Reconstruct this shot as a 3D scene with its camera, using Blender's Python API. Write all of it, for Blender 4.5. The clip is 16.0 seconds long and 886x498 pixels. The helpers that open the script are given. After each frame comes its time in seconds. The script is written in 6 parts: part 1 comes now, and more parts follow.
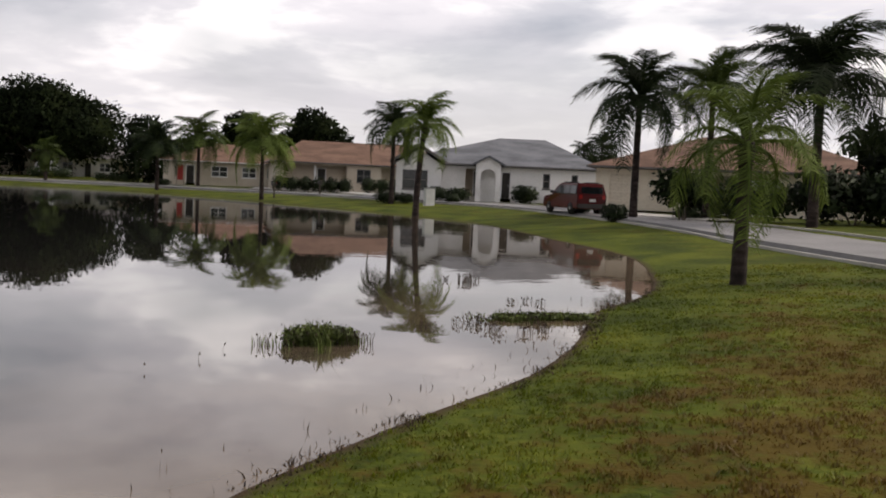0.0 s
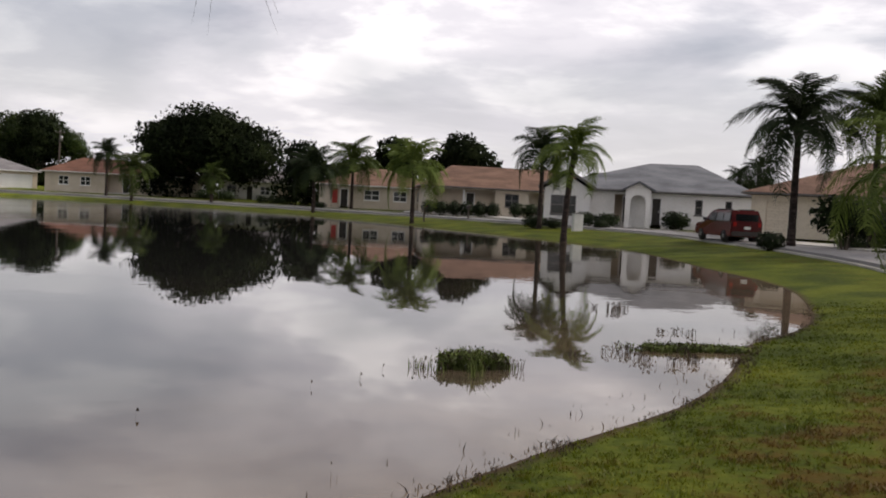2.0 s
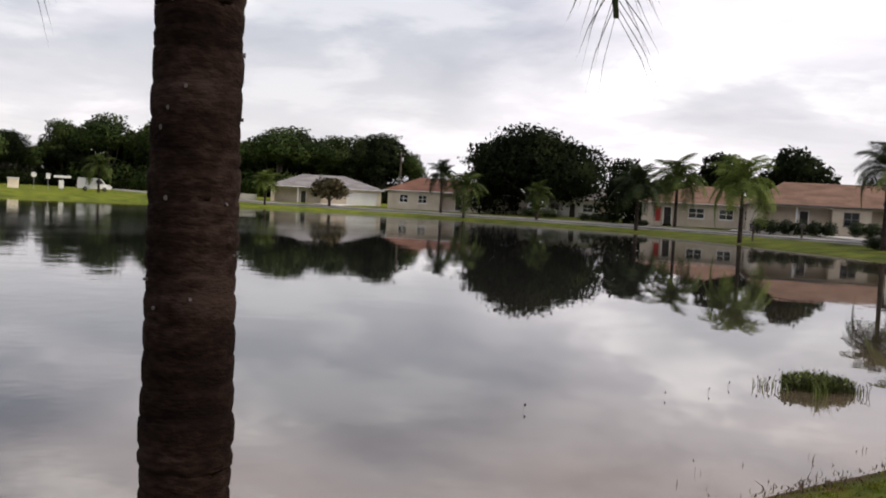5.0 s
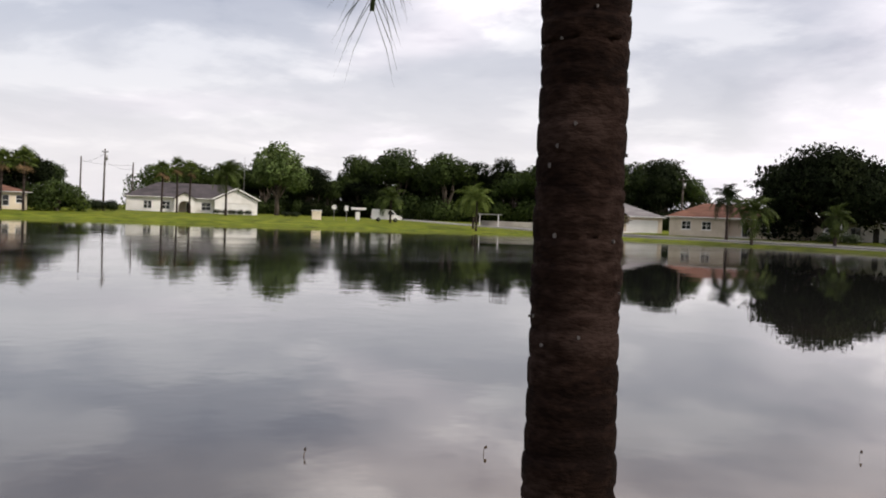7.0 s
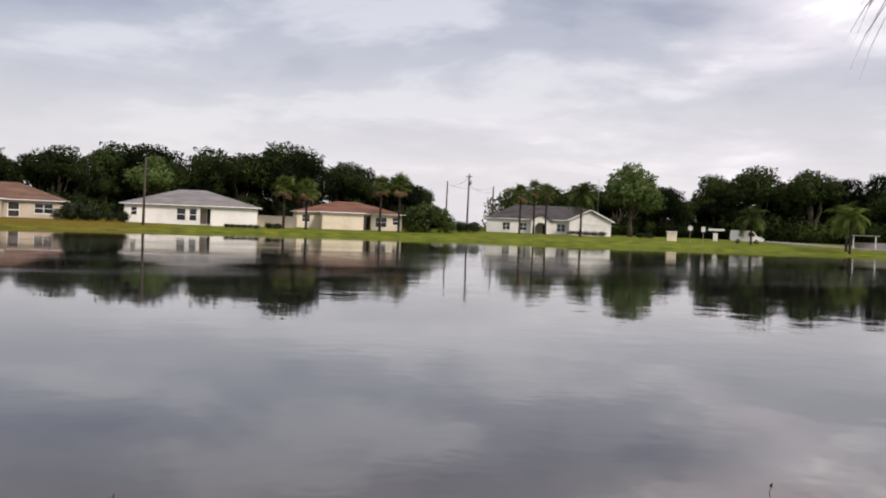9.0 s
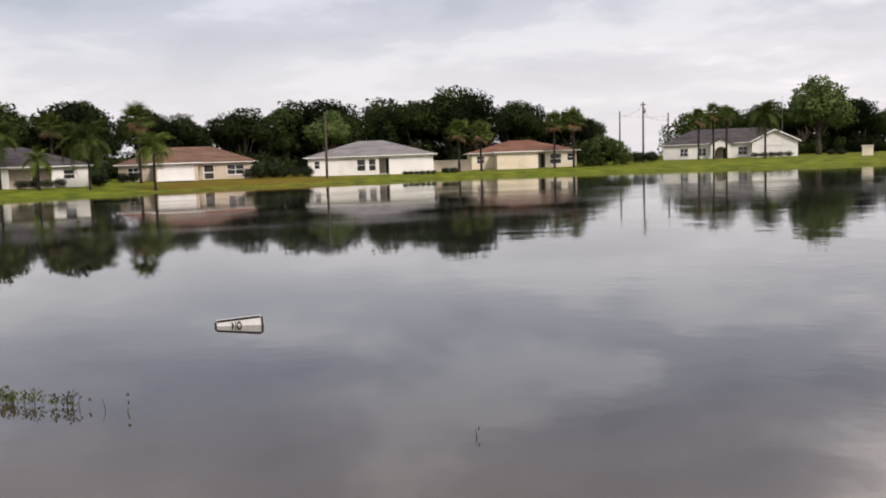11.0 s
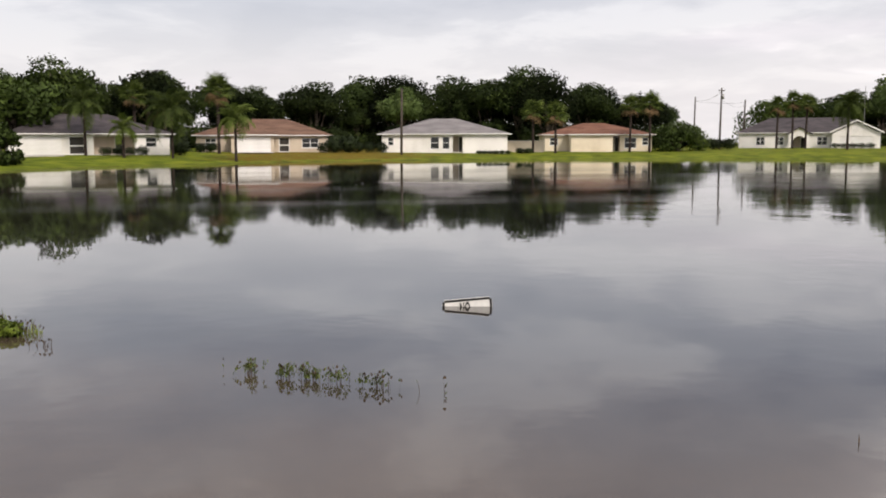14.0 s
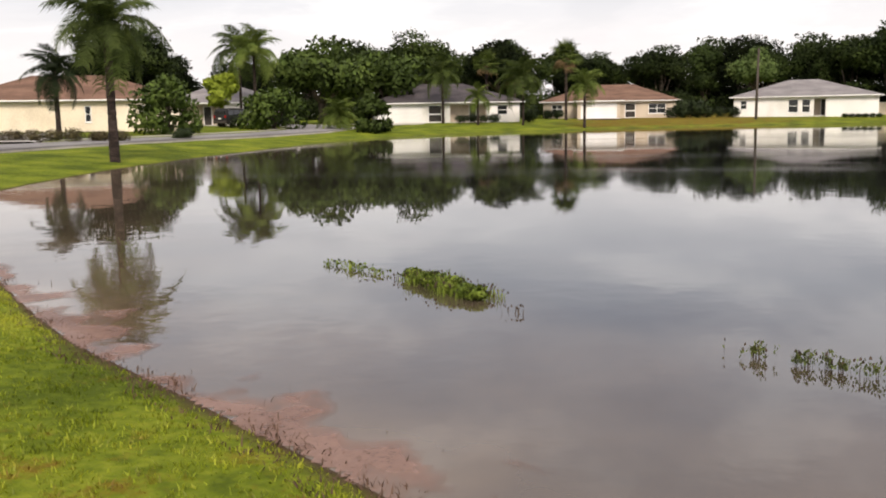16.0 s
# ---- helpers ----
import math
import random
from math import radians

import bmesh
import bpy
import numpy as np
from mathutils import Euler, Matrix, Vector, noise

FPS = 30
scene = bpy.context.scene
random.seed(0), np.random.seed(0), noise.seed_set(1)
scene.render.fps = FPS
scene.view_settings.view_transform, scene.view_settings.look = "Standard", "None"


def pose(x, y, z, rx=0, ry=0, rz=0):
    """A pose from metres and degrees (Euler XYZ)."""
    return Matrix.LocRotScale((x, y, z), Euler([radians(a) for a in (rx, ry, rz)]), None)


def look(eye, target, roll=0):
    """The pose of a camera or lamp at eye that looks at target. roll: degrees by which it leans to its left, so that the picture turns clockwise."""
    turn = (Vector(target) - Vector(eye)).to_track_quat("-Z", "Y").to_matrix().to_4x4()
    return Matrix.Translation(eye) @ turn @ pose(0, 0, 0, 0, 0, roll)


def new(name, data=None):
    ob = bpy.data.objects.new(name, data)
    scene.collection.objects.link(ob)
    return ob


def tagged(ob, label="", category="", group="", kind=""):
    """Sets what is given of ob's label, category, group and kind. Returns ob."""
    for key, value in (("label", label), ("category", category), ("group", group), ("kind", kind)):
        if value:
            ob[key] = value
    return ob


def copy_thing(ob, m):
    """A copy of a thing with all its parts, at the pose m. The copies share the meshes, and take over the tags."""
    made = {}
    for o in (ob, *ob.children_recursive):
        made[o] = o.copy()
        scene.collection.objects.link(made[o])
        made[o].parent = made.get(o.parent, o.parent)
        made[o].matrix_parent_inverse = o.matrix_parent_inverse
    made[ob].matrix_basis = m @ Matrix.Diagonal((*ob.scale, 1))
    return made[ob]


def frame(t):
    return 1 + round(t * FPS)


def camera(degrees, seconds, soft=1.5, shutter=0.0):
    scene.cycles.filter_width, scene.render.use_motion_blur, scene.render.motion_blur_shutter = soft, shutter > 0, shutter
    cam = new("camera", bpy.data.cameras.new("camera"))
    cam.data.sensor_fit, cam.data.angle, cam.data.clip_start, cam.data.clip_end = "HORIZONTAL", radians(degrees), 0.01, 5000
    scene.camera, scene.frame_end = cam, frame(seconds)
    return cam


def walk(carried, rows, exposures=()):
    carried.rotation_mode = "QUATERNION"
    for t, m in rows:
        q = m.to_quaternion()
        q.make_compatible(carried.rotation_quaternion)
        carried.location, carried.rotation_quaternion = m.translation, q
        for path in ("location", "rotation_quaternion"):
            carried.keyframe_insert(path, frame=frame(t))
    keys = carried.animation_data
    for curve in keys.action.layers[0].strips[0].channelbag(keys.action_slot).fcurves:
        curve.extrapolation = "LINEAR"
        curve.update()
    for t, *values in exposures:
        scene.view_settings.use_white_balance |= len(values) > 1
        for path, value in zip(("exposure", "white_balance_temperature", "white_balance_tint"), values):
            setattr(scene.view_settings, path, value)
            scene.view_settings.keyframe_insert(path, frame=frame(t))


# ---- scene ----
cam = camera(50.70, 16.0, soft=1.9)
# seconds, place, turn
ROWS = [
    (0.0, 0.000, 0.000, 1.785, 86.176, -2.533, 0.000),
    (0.5, -0.027, -0.012, 1.806, 86.561, -2.598, 1.669),
    (1.0, -0.031, -0.050, 1.815, 86.891, -2.690, 3.792),
    (1.5, -0.045, -0.134, 1.823, 87.091, -2.829, 6.247),
    (2.0, -0.046, -0.361, 1.864, 87.195, -2.985, 8.996),
    (2.5, -0.007, -0.830, 1.932, 87.169, -3.035, 11.805),
    (3.0, 0.090, -1.420, 1.990, 87.170, -3.065, 14.755),
    (3.5, 0.133, -1.744, 2.022, 87.213, -3.078, 18.254),
    (4.0, 0.080, -1.756, 2.015, 87.116, -3.020, 21.765),
    (4.2, 0.048, -1.758, 2.012, 87.087, -2.855, 23.109),
    (6.3, -0.168, -1.948, 2.036, 87.383, -2.835, 38.159),
    (6.5, -0.210, -1.952, 2.031, 87.466, -2.399, 40.006),
    (7.0, -0.351, -1.973, 2.032, 88.062, -2.314, 45.204),
    (7.5, -0.504, -2.092, 2.037, 88.257, -2.115, 51.357),
    (8.0, -0.728, -2.227, 2.011, 88.022, -2.084, 58.856),
    (8.5, -0.931, -2.363, 1.980, 87.816, -2.111, 64.370),
    (9.0, -1.098, -2.532, 1.958, 88.532, -2.250, 66.318),
    (9.5, -1.213, -2.765, 1.942, 88.727, -0.579, 67.808),
    (10.0, -1.290, -3.049, 1.929, 87.497, 1.928, 70.507),
    (10.2, -1.318, -3.168, 1.925, 86.914, 2.302, 72.022),
    (12.3, -1.707, -4.511, 1.945, 83.255, 0.824, 79.579),
    (12.5, -1.772, -4.631, 1.955, 82.945, 0.508, 79.306),
    (13.0, -1.913, -5.007, 1.974, 82.166, 0.044, 78.592),
    (13.5, -2.021, -5.393, 1.973, 82.621, -0.253, 78.424),
    (14.0, -2.199, -5.771, 1.979, 83.547, 0.106, 79.934),
    (14.5, -2.412, -6.153, 1.964, 83.937, 1.192, 84.562),
    (15.0, -2.637, -6.505, 1.950, 84.271, 1.727, 90.904),
    (15.5, -2.811, -6.840, 1.939, 83.333, 1.371, 96.270),
    (16.0, -2.932, -7.166, 1.920, 81.713, 0.961, 100.069),
]
# the clip's own exposure and white balance drift
EXPOSURES = [(0.0, -0.17, 6800, 14), (1.0, -0.38, 6750, 14), (1.5, -0.42, 6750, 14), (2.0, -0.2, 6720, 14), (2.5, -0.04, 6700, 14), (4.0, 0.0, 6700, 14), (7.0, 0.06, 6700, 15), (8.5, -0.06, 6680, 16), (10.0, -0.08, 6700, 17), (12.5, 0.12, 6800, 15), (14.5, 0.05, 6850, 15), (16.0, 0.32, 7000, 15)]
walk(cam, [(t, pose(x, y, z, rx, ry, rz)) for t, x, y, z, rx, ry, rz in ROWS], EXPOSURES)

# ---- daylight ----
SUN_ELEV, SUN_AZ = radians(38), radians(74)   # azimuth from +y towards +x
world = bpy.data.worlds.new("sky")
scene.world = world
world.use_nodes = True
wn, wl = world.node_tree.nodes, world.node_tree.links
wn.clear()


def wnode(kind, **values):
    n = wn.new(kind)
    for key, value in values.items():
        n.inputs[key].default_value = value
    return n


w_out = wn.new("ShaderNodeOutputWorld")
w_bg = wnode("ShaderNodeBackground", Strength=1.0)
sky = wn.new("ShaderNodeTexSky")
sky.sky_type, sky.sun_disc = "NISHITA", False
sky.sun_elevation, sky.sun_rotation = SUN_ELEV, SUN_AZ
sky.air_density, sky.dust_density = 1.0, 1.5
dim = wn.new("ShaderNodeVectorMath")
dim.operation = "SCALE"
dim.inputs["Scale"].default_value = 0.085
coord = wn.new("ShaderNodeTexCoord")
sep = wn.new("ShaderNodeSeparateXYZ")
wl.new(coord.outputs["Generated"], sep.inputs[0])


def wmath(op, a, b=None, clamp=False):
    n = wn.new("ShaderNodeMath")
    n.operation, n.use_clamp = op, clamp
    for i, v in enumerate((a, b)):
        if v is None:
            continue
        if isinstance(v, (int, float)):
            n.inputs[i].default_value = v
        else:
            wl.new(v, n.inputs[i])
    return n.outputs[0]


up = wmath("ADD", wmath("MAXIMUM", sep.outputs["Z"], 0.0), 0.16)
flat = wn.new("ShaderNodeCombineXYZ")
wl.new(wmath("DIVIDE", sep.outputs["X"], up), flat.inputs[0])
wl.new(wmath("DIVIDE", sep.outputs["Y"], up), flat.inputs[1])


def wnoise(scale, detail, rough, shift):
    n = wnode("ShaderNodeTexNoise", Scale=scale, Detail=detail, Roughness=rough, Distortion=0.25)
    m = wn.new("ShaderNodeVectorMath")
    m.operation = "ADD"
    m.inputs[1].default_value = (shift, shift * 0.7, shift * 1.3)
    wl.new(flat.outputs[0], m.inputs[0])
    wl.new(m.outputs[0], n.inputs["Vector"])
    return n.outputs[0]


def wramp(fac, stops):
    n = wn.new("ShaderNodeValToRGB")
    n.color_ramp.interpolation = "EASE"
    for i, (p, c) in enumerate(stops):
        e = n.color_ramp.elements[i] if i < 2 else n.color_ramp.elements.new(p)
        e.position, e.color = p, (*c, 1)
    wl.new(fac, n.inputs[0])
    return n.outputs[0]


cloud_tone = wramp(wnoise(1.25, 7, 0.55, 3.1), [(0.34, (0.58, 0.585, 0.66)), (0.48, (0.80, 0.80, 0.86)), (0.62, (1.28, 1.27, 1.28))])
# the cloud thins out towards -x
cover = wramp(wmath("ADD", wnoise(0.55, 5, 0.5, 9.4), wmath("MULTIPLY", sep.outputs["X"], 0.24)), [(0.33, (0.4, 0.4, 0.4)), (0.5, (0.97, 0.97, 0.97))])
mixer = wn.new("ShaderNodeMix")
mixer.data_type = "RGBA"
wl.new(sky.outputs[0], dim.inputs[0])
wl.new(cover, mixer.inputs["Factor"])
wl.new(dim.outputs[0], mixer.inputs["A"])
# the overcast is brighter towards +y, where the sun stands behind thinner cloud
glow = wmath("ADD", wmath("MULTIPLY", sep.outputs["X"], -0.03), wmath("MULTIPLY", sep.outputs["Y"], 0.34))
lit = wn.new("ShaderNodeVectorMath")
lit.operation = "SCALE"
wl.new(cloud_tone, lit.inputs[0])
wl.new(wmath("ADD", wmath("MAXIMUM", glow, 0.0), 0.95), lit.inputs["Scale"])
wl.new(lit.outputs[0], mixer.inputs["B"])
# pale haze low over the horizon
haze = wn.new("ShaderNodeMix")
haze.data_type = "RGBA"
haze.inputs["B"].default_value = (0.88, 0.885, 0.92, 1)
wl.new(wramp(sep.outputs["Z"], [(0.02, (0.75, 0.75, 0.75)), (0.24, (0.0, 0.0, 0.0))]), haze.inputs["Factor"])
wl.new(mixer.outputs["Result"], haze.inputs["A"])
wl.new(haze.outputs["Result"], w_bg.inputs["Color"])
wl.new(w_bg.outputs[0], w_out.inputs[0])

sun = new("sun", bpy.data.lights.new("sun", "SUN"))
sun.data.energy, sun.data.angle, sun.data.color = 2.7, radians(14), (1.0, 0.93, 0.82)
sun.matrix_world = look((60 * math.sin(SUN_AZ), 60 * math.cos(SUN_AZ), 60 * math.tan(SUN_ELEV)), (0, 0, 0))

# ---- materials ----


def material(name, colours, scale=3.0, rough=0.8, bump=0.2, bump_scale=40.0, fine=25.0, metal=0.0, spec=0.3, island=0.0, rand=0.0, space="Object", stretch=(1, 1, 1), translucent=0.0):
    """Two scales of noise between the colours, with fine relief; island and rand vary the value piece by piece."""
    m = bpy.data.materials.new(name)
    m.use_nodes = True
    nt = m.node_tree
    n, l = nt.nodes, nt.links
    b = n["Principled BSDF"]
    b.inputs["Roughness"].default_value, b.inputs["Metallic"].default_value = rough, metal
    b.inputs["Specular IOR Level"].default_value = spec
    if space == "Object":
        src = n.new("ShaderNodeTexCoord").outputs["Object"]
    else:
        src = n.new("ShaderNodeNewGeometry").outputs["Position"]
    mp = n.new("ShaderNodeMapping")
    mp.inputs["Scale"].default_value = stretch
    l.new(src, mp.inputs[0])

    def nz(s, det):
        t = n.new("ShaderNodeTexNoise")
        t.inputs["Scale"].default_value, t.inputs["Detail"].default_value = s, det
        l.new(mp.outputs[0], t.inputs["Vector"])
        return t.outputs[0]

    big, small = nz(scale, 4), nz(fine, 3)
    add = n.new("ShaderNodeMath")
    add.operation = "MULTIPLY_ADD"
    l.new(small, add.inputs[0])
    add.inputs[1].default_value = 0.6
    sub = n.new("ShaderNodeMath")
    sub.operation = "SUBTRACT"
    l.new(big, sub.inputs[0])
    sub.inputs[1].default_value = 0.3
    l.new(sub.outputs[0], add.inputs[2])
    ramp = n.new("ShaderNodeValToRGB")
    k = len(colours)
    for i, c in enumerate(colours):
        p = 0.34 + 0.32 * i / max(1, k - 1)
        e = ramp.color_ramp.elements[i] if i < 2 else ramp.color_ramp.elements.new(p)
        e.position, e.color = p, (*c, 1)
    l.new(add.outputs[0], ramp.inputs[0])
    col = ramp.outputs[0]
    for amount, kind, out in ((island, "ShaderNodeNewGeometry", "Random Per Island"), (rand, "ShaderNodeObjectInfo", "Random")):
        if amount:
            hsv = n.new("ShaderNodeHueSaturation")
            mr = n.new("ShaderNodeMapRange")
            mr.inputs["To Min"].default_value, mr.inputs["To Max"].default_value = 1 - amount, 1 + amount
            l.new(n.new(kind).outputs[out], mr.inputs[0])
            l.new(mr.outputs[0], hsv.inputs["Value"])
            l.new(col, hsv.inputs["Color"])
            col = hsv.outputs[0]
    l.new(col, b.inputs["Base Color"])
    if bump:
        bp = n.new("ShaderNodeBump")
        bp.inputs["Strength"].default_value, bp.inputs["Distance"].default_value = bump, 0.02
        l.new(nz(bump_scale, 3), bp.inputs["Height"])
        l.new(bp.outputs[0], b.inputs["Normal"])
    if translucent:
        tr = n.new("ShaderNodeBsdfTranslucent")
        mx = n.new("ShaderNodeMixShader")
        mx.inputs[0].default_value = translucent
        l.new(col, tr.inputs[0])
        l.new(b.outputs[0], mx.inputs[1])
        l.new(tr.outputs[0], mx.inputs[2])
        l.new(mx.outputs[0], n["Material Output"].inputs[0])
    return m


def thatch(m, colour, amount, lush_light=1.85):
    """Worn brownish patches of dry thatch, denser on the drier bank; returns the mixed colour."""
    n, l = m.node_tree.nodes, m.node_tree.links
    b = n["Principled BSDF"]
    old = b.inputs["Base Color"].links[0].from_socket
    geo = n.new("ShaderNodeNewGeometry")
    t = n.new("ShaderNodeTexNoise")
    t.inputs["Scale"].default_value, t.inputs["Detail"].default_value, t.inputs["Roughness"].default_value = 1.7, 9, 0.78
    l.new(geo.outputs["Position"], t.inputs["Vector"])
    sp = n.new("ShaderNodeSeparateXYZ")
    l.new(geo.outputs["Position"], sp.inputs[0])
    dry = n.new("ShaderNodeMapRange")
    dry.inputs["From Min"].default_value, dry.inputs["From Max"].default_value = 19.0, 6.0
    dry.inputs["To Min"].default_value, dry.inputs["To Max"].default_value = -0.05, 0.10
    l.new(sp.outputs["Y"], dry.inputs[0])
    wet = n.new("ShaderNodeMapRange")
    wet.inputs["From Min"].default_value, wet.inputs["From Max"].default_value = -8.5, -19.0
    wet.inputs["To Min"].default_value, wet.inputs["To Max"].default_value = 0.0, -0.3
    l.new(sp.outputs["Y"], wet.inputs[0])
    damp = n.new("ShaderNodeMapRange")
    damp.inputs["From Min"].default_value, damp.inputs["From Max"].default_value = 0.26, 0.10
    damp.inputs["To Min"].default_value, damp.inputs["To Max"].default_value = 0.0, -0.13
    l.new(sp.outputs["Z"], damp.inputs[0])
    s1, s2, s3 = (n.new("ShaderNodeMath") for _ in range(3))
    l.new(t.outputs[0], s1.inputs[0])
    l.new(dry.outputs[0], s1.inputs[1])
    l.new(s1.outputs[0], s2.inputs[0])
    l.new(wet.outputs[0], s2.inputs[1])
    l.new(s2.outputs[0], s3.inputs[0])
    l.new(damp.outputs[0], s3.inputs[1])
    r = n.new("ShaderNodeValToRGB")
    r.color_ramp.elements[0].position, r.color_ramp.elements[1].position = 0.475, 0.60
    r.color_ramp.elements[1].color = (amount, amount, amount, 1)
    l.new(s3.outputs[0], r.inputs[0])
    mx = n.new("ShaderNodeMix")
    mx.data_type = "RGBA"
    mx.inputs["B"].default_value = (*colour, 1)
    l.new(r.outputs[0], mx.inputs["Factor"])
    l.new(old, mx.inputs["A"])
    # lusher turf, with stronger light painted in, on the lower bank and across the pond
    far_side = n.new("ShaderNodeMapRange")
    far_side.inputs["From Min"].default_value, far_side.inputs["From Max"].default_value = -45.0, -75.0
    l.new(sp.outputs["X"], far_side.inputs[0])
    low = n.new("ShaderNodeMapRange")
    low.inputs["From Min"].default_value, low.inputs["From Max"].default_value = -3.0, -9.0
    l.new(sp.outputs["Y"], low.inputs[0])
    either = n.new("ShaderNodeMath")
    either.operation = "MAXIMUM"
    l.new(far_side.outputs[0], either.inputs[0])
    l.new(low.outputs[0], either.inputs[1])
    gain = n.new("ShaderNodeMapRange")
    gain.inputs["To Min"].default_value, gain.inputs["To Max"].default_value = 1.0, lush_light
    l.new(either.outputs[0], gain.inputs[0])
    hs = n.new("ShaderNodeHueSaturation")
    l.new(gain.outputs[0], hs.inputs["Value"])
    l.new(mx.outputs["Result"], hs.inputs["Color"])
    for link in list(old.links):
        if link.to_node.type == "BSDF_TRANSLUCENT":
            l.new(hs.outputs[0], link.to_socket)
    l.new(hs.outputs[0], b.inputs["Base Color"])
    return sp, hs.outputs[0], b


def grass_material():
    m = material("lawn", [(0.030, 0.043, 0.003), (0.058, 0.076, 0.005), (0.092, 0.106, 0.009)], scale=0.5, fine=9.0, rough=0.95, bump=0.8, bump_scale=30, spec=0.1, space="World")
    sp, old, b = thatch(m, (0.075, 0.042, 0.005), 0.82)
    n, l = m.node_tree.nodes, m.node_tree.links
    # wet mud under and just above the waterline
    mr = n.new("ShaderNodeMapRange")
    mr.inputs["From Min"].default_value, mr.inputs["From Max"].default_value = 0.025, 0.0
    l.new(sp.outputs["Z"], mr.inputs[0])
    mx2 = n.new("ShaderNodeMix")
    mx2.data_type = "RGBA"
    mx2.inputs["B"].default_value = (0.05, 0.03, 0.02, 1)
    l.new(mr.outputs[0], mx2.inputs["Factor"])
    l.new(old, mx2.inputs["A"])
    l.new(mx2.outputs["Result"], b.inputs["Base Color"])
    return m


def blade_material():
    m = material("grass_blade", [(0.05, 0.07, 0.004), (0.10, 0.122, 0.008), (0.16, 0.17, 0.016)], scale=0.5, fine=6, rough=0.6, bump=0, island=0.4, space="World", translucent=0.3)
    thatch(m, (0.105, 0.052, 0.014), 0.85)
    return m


def scum_material(*a, **k):
    """A film that thins out towards its edge, after the sheet's own cover value."""
    m = material(*a, **k)
    n, l = m.node_tree.nodes, m.node_tree.links
    b = n["Principled BSDF"]
    at = n.new("ShaderNodeAttribute")
    at.attribute_name = "cover"
    geo = n.new("ShaderNodeNewGeometry")
    t = n.new("ShaderNodeTexNoise")
    t.inputs["Scale"].default_value, t.inputs["Detail"].default_value = 3.5, 8
    l.new(geo.outputs["Position"], t.inputs["Vector"])
    ad = n.new("ShaderNodeMath")
    ad.operation = "MULTIPLY_ADD"
    ad.inputs[1].default_value = 1.3
    l.new(at.outputs["Fac"], ad.inputs[0])
    l.new(t.outputs[0], ad.inputs[2])
    mr = n.new("ShaderNodeMapRange")
    mr.inputs["From Min"].default_value, mr.inputs["From Max"].default_value = 0.6, 1.6
    mr.inputs["To Min"].default_value, mr.inputs["To Max"].default_value = 0.0, 0.6
    l.new(ad.outputs[0], mr.inputs[0])
    l.new(mr.outputs[0], b.inputs["Alpha"])
    return m


